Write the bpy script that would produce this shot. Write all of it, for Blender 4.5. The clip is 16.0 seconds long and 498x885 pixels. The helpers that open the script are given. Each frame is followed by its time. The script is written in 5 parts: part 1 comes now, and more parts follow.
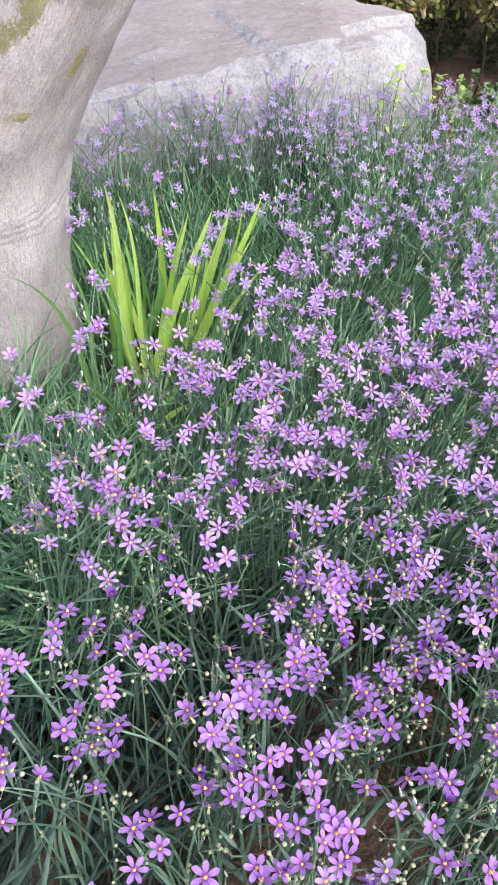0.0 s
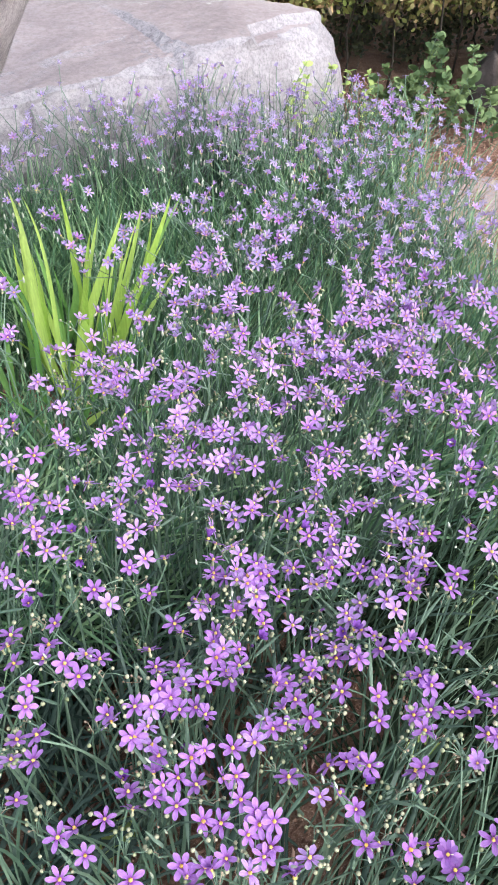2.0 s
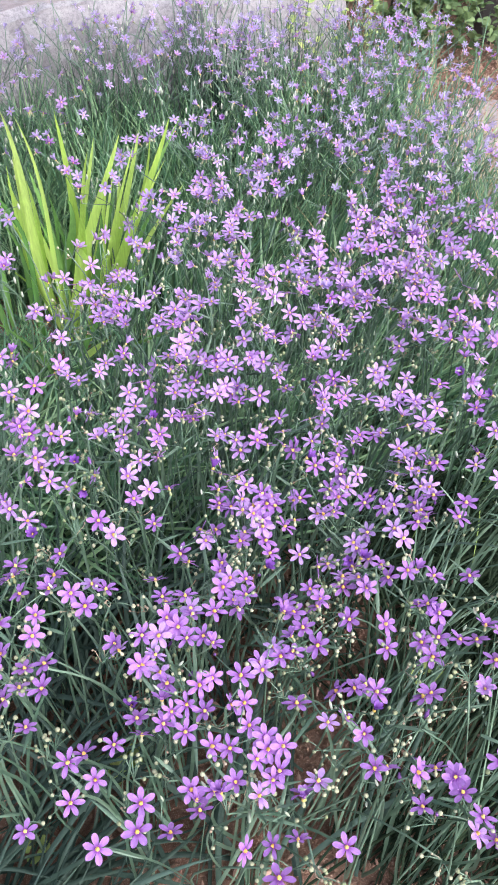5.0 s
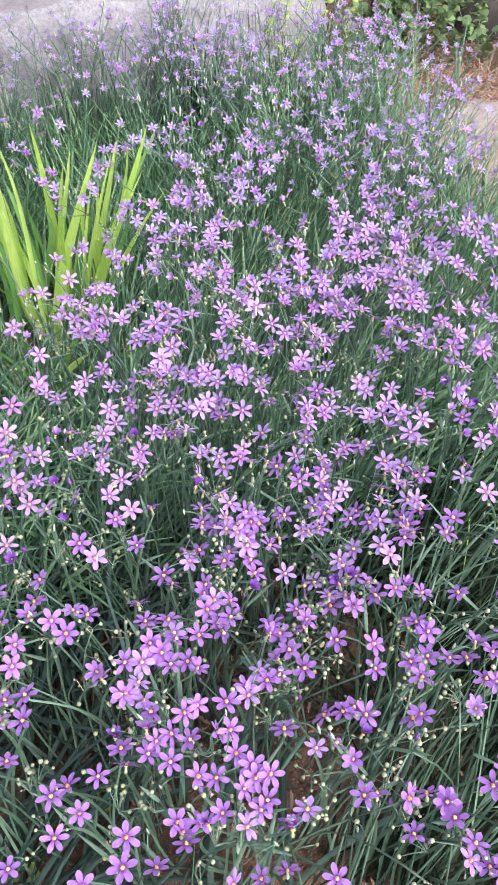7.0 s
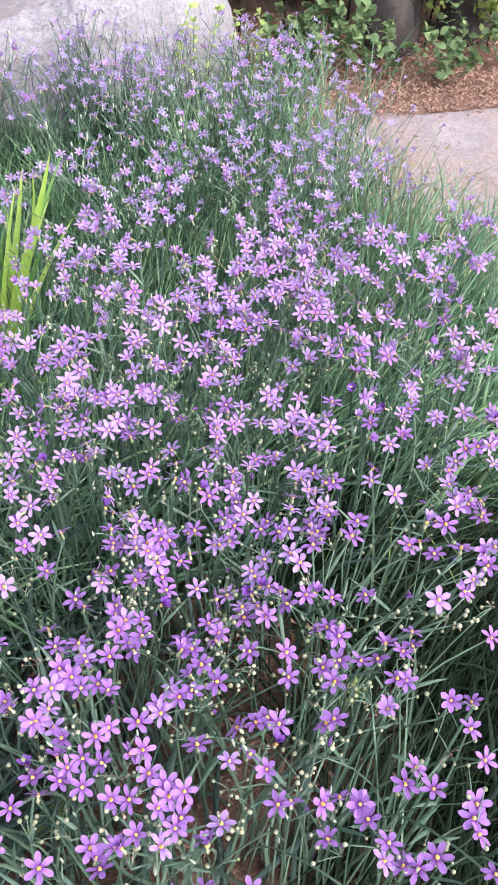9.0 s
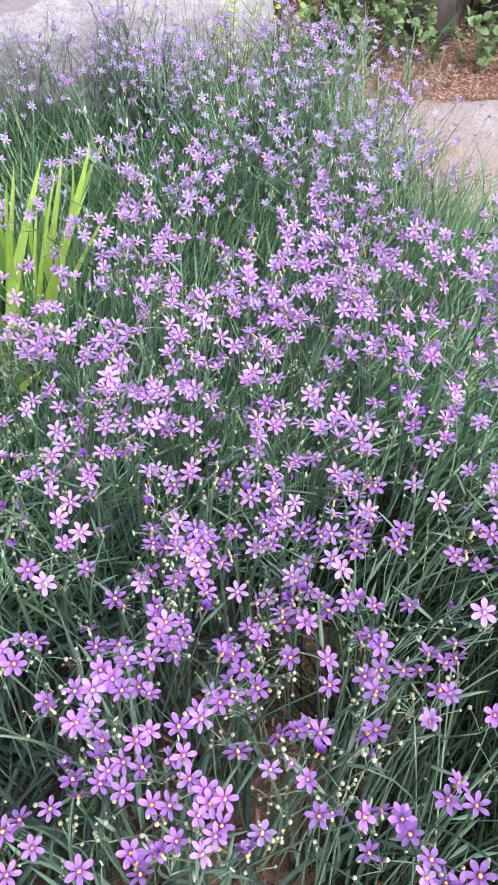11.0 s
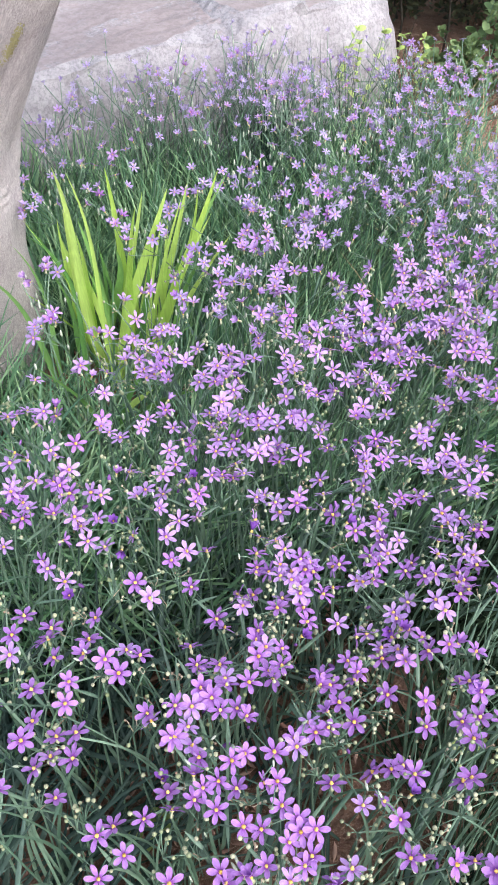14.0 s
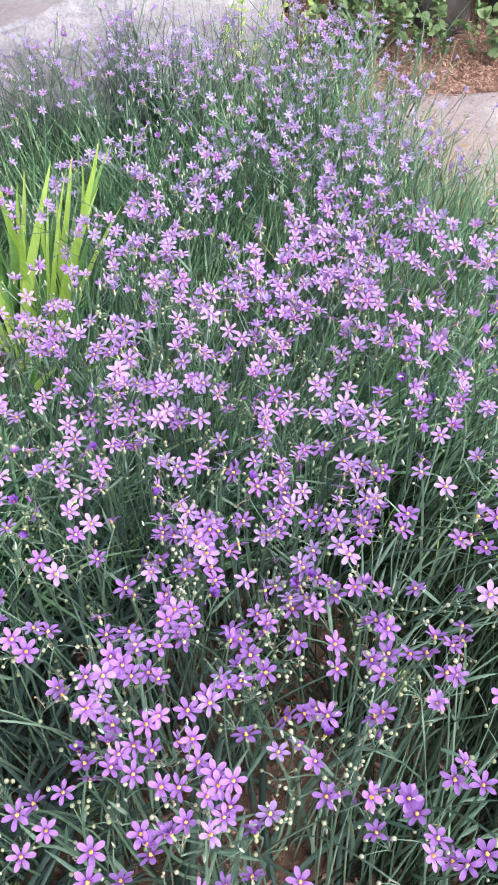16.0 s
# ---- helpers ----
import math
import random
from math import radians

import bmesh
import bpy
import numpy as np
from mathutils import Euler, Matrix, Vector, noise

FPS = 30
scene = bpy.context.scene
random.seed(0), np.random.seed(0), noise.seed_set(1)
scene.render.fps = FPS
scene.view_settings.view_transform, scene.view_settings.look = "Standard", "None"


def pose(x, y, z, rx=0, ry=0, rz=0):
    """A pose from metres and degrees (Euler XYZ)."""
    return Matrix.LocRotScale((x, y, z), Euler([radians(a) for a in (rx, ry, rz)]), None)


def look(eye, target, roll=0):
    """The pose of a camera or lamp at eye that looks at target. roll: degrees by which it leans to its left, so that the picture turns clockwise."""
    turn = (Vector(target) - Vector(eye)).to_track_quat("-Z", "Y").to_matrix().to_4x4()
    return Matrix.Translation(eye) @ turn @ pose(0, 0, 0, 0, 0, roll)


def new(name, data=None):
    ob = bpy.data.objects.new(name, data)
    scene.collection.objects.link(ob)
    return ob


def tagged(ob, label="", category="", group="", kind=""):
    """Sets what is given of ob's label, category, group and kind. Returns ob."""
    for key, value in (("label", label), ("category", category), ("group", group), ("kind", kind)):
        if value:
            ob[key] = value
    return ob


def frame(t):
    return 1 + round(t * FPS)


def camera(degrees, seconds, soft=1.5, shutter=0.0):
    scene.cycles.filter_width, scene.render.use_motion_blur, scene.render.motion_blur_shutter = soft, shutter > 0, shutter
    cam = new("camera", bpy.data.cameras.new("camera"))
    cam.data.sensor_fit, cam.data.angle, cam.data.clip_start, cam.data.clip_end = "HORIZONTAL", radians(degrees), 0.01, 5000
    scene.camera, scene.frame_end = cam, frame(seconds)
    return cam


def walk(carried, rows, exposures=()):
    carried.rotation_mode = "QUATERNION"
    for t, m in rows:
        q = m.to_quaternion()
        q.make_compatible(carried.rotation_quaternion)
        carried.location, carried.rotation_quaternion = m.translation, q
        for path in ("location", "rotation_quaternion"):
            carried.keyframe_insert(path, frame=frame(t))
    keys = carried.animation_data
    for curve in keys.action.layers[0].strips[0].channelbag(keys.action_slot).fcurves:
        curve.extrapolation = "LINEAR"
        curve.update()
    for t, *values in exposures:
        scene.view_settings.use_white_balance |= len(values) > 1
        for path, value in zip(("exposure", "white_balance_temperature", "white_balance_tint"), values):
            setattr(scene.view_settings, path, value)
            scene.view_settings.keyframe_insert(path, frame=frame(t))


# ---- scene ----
cam = camera(33.1, 16.0, 1.8)
PATH = [
    (0, (-0.006, -0.012, 0.858), (0.022, 1.441, -0.516), 1.5),
    (0.5, (0.003, -0.013, 0.86), (0.052, 1.448, -0.505), 1.6),
    (1, (0.01, -0.012, 0.861), (0.086, 1.451, -0.501), 1.6),
    (1.5, (0.015, -0.015, 0.861), (0.134, 1.445, -0.502), 1.7),
    (2, (0.023, -0.016, 0.858), (0.18, 1.432, -0.513), 1.7),
    (2.5, (0.027, -0.017, 0.856), (0.208, 1.418, -0.525), 1.4),
    (3, (0.027, -0.016, 0.852), (0.216, 1.395, -0.552), 1.5),
    (3.5, (0.02, -0.016, 0.85), (0.193, 1.372, -0.58), 1.6),
    (4, (0.018, -0.016, 0.845), (0.177, 1.349, -0.608), 1.8),
    (6.5, (0.02, 0.004, 0.842), (0.176, 1.339, -0.638), 1.2),
    (7, (0.029, 0.007, 0.843), (0.198, 1.347, -0.632), 0.8),
    (7.5, (0.045, 0.004, 0.845), (0.237, 1.355, -0.617), 0.3),
    (8, (0.053, -0.003, 0.848), (0.279, 1.364, -0.594), 0.5),
    (8.5, (0.064, -0.007, 0.845), (0.329, 1.366, -0.585), 0.5),
    (8.7, (0.069, -0.006, 0.841), (0.348, 1.361, -0.592), 0.4),
    (10.8, (0.054, 0.014, 0.845), (0.303, 1.345, -0.626), 0.9),
    (11, (0.052, 0.017, 0.847), (0.281, 1.352, -0.625), 0.6),
    (11.5, (0.051, 0.017, 0.849), (0.252, 1.36, -0.62), 0.4),
    (12, (0.049, 0.016, 0.848), (0.222, 1.363, -0.62), -0.3),
    (12.5, (0.045, 0.016, 0.85), (0.197, 1.368, -0.617), -0.4),
    (13, (0.038, 0.015, 0.855), (0.149, 1.382, -0.6), -0.6),
    (13.5, (0.028, 0.012, 0.857), (0.102, 1.397, -0.584), -0.5),
    (14, (0.026, 0.013, 0.857), (0.07, 1.414, -0.569), -0.8),
    (14.5, (0.029, 0.011, 0.854), (0.081, 1.416, -0.568), -0.7),
    (15, (0.048, 0.006, 0.849), (0.142, 1.399, -0.583), -1.2),
    (15.5, (0.06, 0.003, 0.847), (0.206, 1.373, -0.603), -1.6),
    (16, (0.065, 0.002, 0.845), (0.236, 1.35, -0.622), -2.4),
]
walk(cam, [(t, look(eye, target, roll)) for t, eye, target, roll in PATH], [
    (0, 1.28, 6450, 1), (2.5, 1.36, 6430, 2), (4, 1.41, 6410, 3.5), (6.5, 1.43, 6410, 3), (8.5, 1.42, 6390, 6), (11, 1.43, 6400, 4.5), (12.5, 1.42, 6410, 3), (14, 1.36, 6450, 1), (15, 1.38, 6440, 2), (16, 1.42, 6410, 3.5)])

# ---- light: a bright overcast sky with a broad, weak sun ----
SUN_HEIGHT, SUN_TURN = 46, 142
world = bpy.data.worlds.new("sky")
scene.world = world
world.use_nodes = True
wn = world.node_tree.nodes
sky = wn.new("ShaderNodeTexSky")
sky.sky_type, sky.sun_disc = "NISHITA", False
sky.sun_elevation, sky.sun_rotation = radians(SUN_HEIGHT), radians(SUN_TURN)
sky.air_density, sky.dust_density = 1.0, 3.0
cloud = wn.new("ShaderNodeHueSaturation")
cloud.inputs["Saturation"].default_value = 0.62
world.node_tree.links.new(sky.outputs["Color"], cloud.inputs["Color"])
world.node_tree.links.new(cloud.outputs["Color"], wn["Background"].inputs["Color"])
wn["Background"].inputs["Strength"].default_value = 0.15
sun = new("sun", bpy.data.lights.new("sun", "SUN"))
sun.data.energy, sun.data.angle, sun.data.color = 1.05, radians(50), (1.0, 0.995, 0.985)
sa, se = radians(SUN_TURN), radians(SUN_HEIGHT)
sun.matrix_world = look((math.sin(sa) * math.cos(se) * 9, math.cos(sa) * math.cos(se) * 9, math.sin(se) * 9), (0, 0, 0))


# ---- materials ----
def node(m, kind, **values):
    n = m.node_tree.nodes.new(kind)
    for k, v in values.items():
        n.inputs[k].default_value = v
    return n


def ramp(m, fac, stops):
    r = m.node_tree.nodes.new("ShaderNodeValToRGB")
    while len(r.color_ramp.elements) < len(stops):
        r.color_ramp.elements.new(0.5)
    for e, (p, c) in zip(r.color_ramp.elements, stops):
        e.position, e.color = p, (*c, 1)
    m.node_tree.links.new(fac, r.inputs["Fac"])
    return r.outputs["Color"]


def start(name, rough):
    m = bpy.data.materials.new(name)
    m.use_nodes = True
    b = m.node_tree.nodes["Principled BSDF"]
    b.inputs["Roughness"].default_value = rough
    return m, b, m.node_tree.links.new


def mix(m, fac, a, b, blend="MIX"):
    n = m.node_tree.nodes.new("ShaderNodeMix")
    n.data_type, n.blend_type = "RGBA", blend
    link = m.node_tree.links.new
    for socket, v in ((n.inputs[0], fac), (n.inputs[6], a), (n.inputs[7], b)):
        if isinstance(v, (int, float)):
            socket.default_value = v
        elif isinstance(v, tuple):
            socket.default_value = (*v, 1)
        else:
            link(v, socket)
    return n.outputs[2]


def noise_of(m, scale, detail=6, rough=0.6, stretch=None, distort=0.0):
    n = node(m, "ShaderNodeTexNoise", Scale=scale, Detail=detail, Roughness=rough, Distortion=distort)
    tc = m.node_tree.nodes.new("ShaderNodeTexCoord")
    out = tc.outputs["Object"]
    if stretch:
        mp = node(m, "ShaderNodeMapping", Scale=stretch)
        m.node_tree.links.new(out, mp.inputs["Vector"])
        out = mp.outputs["Vector"]
    m.node_tree.links.new(out, n.inputs["Vector"])
    return n.outputs["Fac"]


def bump(m, b, height, strength, distance):
    n = node(m, "ShaderNodeBump", Strength=strength, Distance=distance)
    m.node_tree.links.new(height, n.inputs["Height"])
    m.node_tree.links.new(n.outputs["Normal"], b.inputs["Normal"])


def mineral(name, stops, scale, rough, relief, speck=None, detail=9):
    """Rock, soil or concrete: colours by a broad noise, darkened or lightened by a fine one, with relief."""
    m, b, link = start(name, rough)
    broad = noise_of(m, scale, 7, 0.62)
    fine = noise_of(m, scale * 14, 8, 0.7)
    c = ramp(m, broad, stops)
    c = mix(m, 0.55, c, ramp(m, fine, [(0.28, (0.42, 0.40, 0.40)), (0.62, (1, 1, 1))]), "MULTIPLY")
    if speck:
        grain = noise_of(m, scale * 45, 3, 0.5)
        c = mix(m, ramp(m, grain, [(0.58, (0, 0, 0)), (0.66, (1, 1, 1))]), c, speck)
    link(c, b.inputs["Base Color"])
    bump(m, b, fine, relief, 0.006)
    return m


def leafy(name, dark, light, rough=0.45, through_light=0.12, island=True, along=90, stretch=None, between=None, gloss=0.5):
    """Leaf: one tone a blade, with fine streaks, and some light passing through."""
    m, b, link = start(name, rough)
    g = m.node_tree.nodes.new("ShaderNodeNewGeometry")
    oi = m.node_tree.nodes.new("ShaderNodeObjectInfo")
    c = ramp(m, g.outputs["Random Per Island"] if island else oi.outputs["Random"], [(0.0, dark), (0.5, between), (1.0, light)] if between else [(0.0, dark), (1.0, light)])
    streak = noise_of(m, along, 4, 0.6, stretch)
    c = mix(m, 0.5, c, ramp(m, streak, [(0.3, (0.55, 0.6, 0.55)), (0.7, (1.15, 1.15, 1.1))]), "MULTIPLY")
    link(c, b.inputs["Base Color"])
    b.inputs["Specular IOR Level"].default_value = gloss
    t = node(m, "ShaderNodeBsdfTranslucent")
    link(c, t.inputs["Color"])
    ms = node(m, "ShaderNodeMixShader", Fac=through_light)
    link(b.outputs["BSDF"], ms.inputs[1])
    link(t.outputs["BSDF"], ms.inputs[2])
    link(ms.outputs[0], m.node_tree.nodes["Material Output"].inputs["Surface"])
    return m


def petal_material(name, tip, middle, base):
    """Petal: pale at the rim, with darker lengthwise veins and a deep purple base round the yellow eye."""
    m, b, link = start(name, 0.6)
    tc = m.node_tree.nodes.new("ShaderNodeTexCoord")
    far = m.node_tree.nodes.new("ShaderNodeVectorMath")
    far.operation = "LENGTH"
    link(tc.outputs["Object"], far.inputs[0])
    away = node(m, "ShaderNodeMapRange")
    link(far.outputs["Value"], away.inputs["Value"])
    for i, v in ((1, 0.0), (2, 0.0095)):
        away.inputs[i].default_value = v
    c = ramp(m, away.outputs["Result"], [(0.0, base), (0.22, base), (0.42, middle), (0.85, tip), (1.0, tip)])
    vein = noise_of(m, 1500, 3, 0.6, (0.22, 1, 1))
    c = mix(m, 0.55, c, ramp(m, vein, [(0.35, (0.62, 0.5, 0.72)), (0.6, (1.05, 1.05, 1.05))]), "MULTIPLY")
    oi = m.node_tree.nodes.new("ShaderNodeObjectInfo")
    c = mix(m, 0.5, c, ramp(m, oi.outputs["Random"], [(0, (0.84, 0.80, 0.88)), (1, (1.06, 1.06, 1.04))]), "MULTIPLY")
    link(c, b.inputs["Base Color"])
    t = node(m, "ShaderNodeBsdfTranslucent")
    link(c, t.inputs["Color"])
    ms = node(m, "ShaderNodeMixShader", Fac=0.3)
    link(b.outputs["BSDF"], ms.inputs[1])
    link(t.outputs["BSDF"], ms.inputs[2])
    link(ms.outputs[0], m.node_tree.nodes["Material Output"].inputs["Surface"])
    return m


SOIL = mineral("reddish_soil", [(0.25, (0.13, 0.062, 0.045)), (0.5, (0.26, 0.135, 0.10)), (0.75, (0.40, 0.24, 0.185))], 22, 0.95, 1.0, (0.42, 0.30, 0.25))
CONCRETE = mineral("worn_concrete", [(0.32, (0.36, 0.25, 0.245)), (0.46, (0.48, 0.375, 0.38)), (0.56, (0.43, 0.36, 0.39)), (0.7, (0.57, 0.48, 0.51))], 8, 0.9, 1.0, (0.26, 0.16, 0.14))
DARK_ROCK = mineral("dark_boulder", [(0.3, (0.04, 0.033, 0.034)), (0.5, (0.075, 0.06, 0.062)), (0.75, (0.15, 0.115, 0.112))], 14, 0.9, 1.0)
DARK_BARK = mineral("dark_bark", [(0.3, (0.055, 0.042, 0.044)), (0.55, (0.10, 0.078, 0.082)), (0.8, (0.17, 0.13, 0.132))], 16, 0.9, 1.0)


def slab_material():
    """Pale granite: crystalline grey-white on the broken sides, a smoother brown-mauve weathered skin on top."""
    m, b, link = start("pale_granite", 0.75)
    broad = noise_of(m, 4.5, 7, 0.6, None, 0.4)
    fine = noise_of(m, 48, 9, 0.75)
    crystal = noise_of(m, 170, 8, 0.8)
    side = ramp(m, broad, [(0.28, (0.275, 0.24, 0.27)), (0.5, (0.345, 0.31, 0.345)), (0.75, (0.41, 0.375, 0.41))])
    side = mix(m, 0.6, side, ramp(m, fine, [(0.34, (0.58, 0.56, 0.59)), (0.58, (1.08, 1.08, 1.08))]), "MULTIPLY")
    side = mix(m, 0.6, side, ramp(m, crystal, [(0.42, (0.48, 0.45, 0.50)), (0.54, (1.08, 1.08, 1.08))]), "MULTIPLY")
    skin = ramp(m, broad, [(0.3, (0.265, 0.21, 0.23)), (0.55, (0.355, 0.288, 0.312)), (0.8, (0.45, 0.38, 0.405))])
    skin = mix(m, 0.6, skin, ramp(m, noise_of(m, 85, 8, 0.75), [(0.38, (0.62, 0.58, 0.57)), (0.6, (1.05, 1.05, 1.05))]), "MULTIPLY")
    chips = noise_of(m, 17, 6, 0.7, (0.6, 1.6, 1))
    skin = mix(m, ramp(m, chips, [(0.64, (0, 0, 0)), (0.72, (1, 1, 1))]), skin, (0.56, 0.53, 0.54))
    g = m.node_tree.nodes.new("ShaderNodeNewGeometry")
    sep = m.node_tree.nodes.new("ShaderNodeSeparateXYZ")
    link(g.outputs["True Normal"], sep.inputs[0])
    up = ramp(m, sep.outputs["Z"], [(0.93, (0, 0, 0)), (0.986, (1, 1, 1))])
    link(mix(m, up, side, skin), b.inputs["Base Color"])
    bump(m, b, fine, 0.5, 0.004)
    return m


def bark_material(name, lean, stained):
    """Smooth old bark: pinkish grey with fine fibres along the wood, mauve blotches and brown stains; lean: the limb's tilt in degrees, stained: how far the dark blotches spread."""
    m, b, link = start(name, 0.85)
    tc = m.node_tree.nodes.new("ShaderNodeTexCoord")
    turned = node(m, "ShaderNodeMapping", Rotation=(0, radians(lean), 0))
    link(tc.outputs["Object"], turned.inputs["Vector"])

    def fibres(scale, stretch, detail, rough, distort):
        drawn = node(m, "ShaderNodeMapping", Scale=stretch)
        link(turned.outputs["Vector"], drawn.inputs["Vector"])
        n = node(m, "ShaderNodeTexNoise", Scale=scale, Detail=detail, Roughness=rough, Distortion=distort)
        link(drawn.outputs["Vector"], n.inputs["Vector"])
        return n.outputs["Fac"]

    fibre = fibres(330, (1, 1, 0.16), 7, 0.74, 0.6)
    hair = fibres(900, (1, 1, 0.25), 5, 0.7, 0.2)
    c = ramp(m, noise_of(m, 6, 6, 0.65), [(0.3, (0.40, 0.345, 0.36)), (0.5, (0.54, 0.485, 0.50)), (0.72, (0.64, 0.59, 0.605))])
    c = mix(m, 0.7, c, ramp(m, fibre, [(0.32, (0.55, 0.50, 0.53)), (0.5, (0.95, 0.94, 0.95)), (0.66, (1.16, 1.14, 1.15))]), "MULTIPLY")
    c = mix(m, 0.55, c, ramp(m, hair, [(0.36, (0.58, 0.55, 0.57)), (0.58, (1.12, 1.1, 1.11))]), "MULTIPLY")
    c = mix(m, 0.6, c, ramp(m, noise_of(m, 480, 4, 0.75), [(0.38, (0.62, 0.58, 0.60)), (0.6, (1.14, 1.12, 1.13))]), "MULTIPLY")
    stain = noise_of(m, 10, 10, 0.78)
    speck = noise_of(m, 330, 5, 0.75)
    c = mix(m, ramp(m, stain, [(0.56 - 0.15 * stained, (0, 0, 0)), (0.70 - 0.16 * stained, (0.6, 0.6, 0.6))]), c,
            mix(m, 1.0, (0.27, 0.23, 0.25), ramp(m, speck, [(0.42, (0.45, 0.42, 0.45)), (0.6, (1.7, 1.65, 1.7))]), "MULTIPLY"))
    brown = noise_of(m, 13, 7, 0.7)
    c = mix(m, ramp(m, brown, [(0.56, (0, 0, 0)), (0.72, (0.5, 0.5, 0.5))]), c, (0.33, 0.25, 0.225))
    link(c, b.inputs["Base Color"])
    bump(m, b, fibre, 0.8, 0.006)
    return m


GRANITE, BARK, LIMB_BARK = slab_material(), bark_material("smooth_bark", 0, 0.3), bark_material("limb_bark", -27, 0.6)
# front blades darker, far ones brighter: the bed's uneven light put into colour
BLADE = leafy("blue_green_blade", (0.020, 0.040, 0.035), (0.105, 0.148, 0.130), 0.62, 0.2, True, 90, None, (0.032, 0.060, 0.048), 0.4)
BLADE_LOW = leafy("shaded_fine_grass", (0.012, 0.022, 0.014), (0.044, 0.064, 0.037), 0.75, 0.2, True, 90, None, (0.020, 0.034, 0.020), 0.15)
BLADE_FAR = leafy("lit_green_blade", (0.08, 0.175, 0.11), (0.38, 0.53, 0.31), 0.42, 0.28, True, 90, None, (0.155, 0.285, 0.155))
BLADE_ONE = leafy("broad_blue_green_leaf", (0.024, 0.052, 0.042), (0.130, 0.190, 0.162), 0.58, 0.12, False)
STALK = leafy("grey_green_stalk", (0.08, 0.14, 0.10), (0.20, 0.28, 0.215), 0.5, 0.05, False)
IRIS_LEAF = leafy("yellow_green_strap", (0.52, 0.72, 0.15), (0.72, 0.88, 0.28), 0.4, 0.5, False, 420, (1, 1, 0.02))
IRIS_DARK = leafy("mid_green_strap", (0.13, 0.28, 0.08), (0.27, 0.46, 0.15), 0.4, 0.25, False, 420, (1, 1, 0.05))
POD = leafy("green_pod", (0.20, 0.23, 0.12), (0.52, 0.48, 0.36), 0.55, 0.1, False)
DRIED = leafy("dried_pedicel", (0.20, 0.11, 0.08), (0.58, 0.45, 0.36), 0.7, 0.1)
WILTED = leafy("wilted_petal", (0.14, 0.04, 0.24), (0.30, 0.12, 0.44), 0.6, 0.1, False)
BUD = leafy("pale_bud", (0.36, 0.40, 0.32), (0.66, 0.65, 0.60), 0.5, 0.15, False)
# the palest petals carry the haze of distance in their colour
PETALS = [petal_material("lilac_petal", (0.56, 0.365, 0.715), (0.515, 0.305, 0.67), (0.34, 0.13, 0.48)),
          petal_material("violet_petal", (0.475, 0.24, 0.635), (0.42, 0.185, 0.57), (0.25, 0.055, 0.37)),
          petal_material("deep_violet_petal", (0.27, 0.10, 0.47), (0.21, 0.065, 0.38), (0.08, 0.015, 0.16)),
          petal_material("hazed_lilac_petal", (0.51, 0.385, 0.71), (0.47, 0.34, 0.68), (0.40, 0.24, 0.59))]
# petals by the granite, haze mixed into their lilac
FAR_PETAL = leafy("far_hazed_petal", (0.40, 0.305, 0.585), (0.56, 0.45, 0.74), 0.6, 0.35)
EYE = leafy("yellow_eye", (0.80, 0.46, 0.10), (0.90, 0.64, 0.22), 0.6, 0.1, False, 900)
HEDGE = leafy("hedge_leaf", (0.09, 0.15, 0.045), (0.40, 0.48, 0.16), 0.4, 0.3)
HEDGE_LIGHT = leafy("light_hedge_leaf", (0.20, 0.26, 0.07), (0.52, 0.56, 0.20), 0.4, 0.3)
HEDGE_RED = leafy("bronze_leaf", (0.17, 0.10, 0.06), (0.50, 0.31, 0.19), 0.45, 0.3, True, 90, None, (0.31, 0.33, 0.115))
# near-black leaf for the filler under the hedge, shade put into its colour
HOLLOW_LEAF = leafy("hollow_shade_leaf", (0.03, 0.03, 0.02), (0.12, 0.13, 0.07), 0.55, 0.15)
WEED = leafy("weed_leaf", (0.10, 0.16, 0.07), (0.25, 0.33, 0.155), 0.8, 0.25, False, 60)
WEED_PALE = leafy("pale_weed_leaf", (0.40, 0.50, 0.15), (0.60, 0.68, 0.28), 0.5, 0.35, False, 60)
LITTER = leafy("dead_leaf", (0.27, 0.125, 0.10), (0.58, 0.36, 0.30), 0.85, 0.1)
TWIG = mineral("twig_bark", [(0.3, (0.03, 0.023, 0.02)), (0.7, (0.085, 0.065, 0.055))], 30, 0.9, 0.5)
DARK_STALK = leafy("dark_mauve_stalk", (0.06, 0.05, 0.07), (0.15, 0.12, 0.16), 0.7, 0.05)
FRESH_GRASS = leafy("fine_yellow_green_grass", (0.20, 0.30, 0.07), (0.42, 0.52, 0.17), 0.5, 0.25)
STRAW = leafy("dry_grass", (0.28, 0.21, 0.12), (0.50, 0.42, 0.27), 0.7, 0.1)


# ---- building blocks ----
rng = np.random.default_rng(11)


def mesh_of(name, verts, faces, material, smooth=True):
    me = bpy.data.meshes.new(name)
    me.from_pydata([tuple(v) for v in verts], [], faces)
    me.materials.append(material)
    if smooth:
        me.polygons.foreach_set("use_smooth", [True] * len(me.polygons))
    me.update()
    return me


def part(name, data, parent, at=None, label="", kind=""):
    """A mesh as one object under a thing or a part; at: its pose in the parent's space."""
    ob = new(name, data)
    ob.parent = parent
    if at is not None:
        ob.matrix_basis = at
    return tagged(ob, label, "", "", kind)


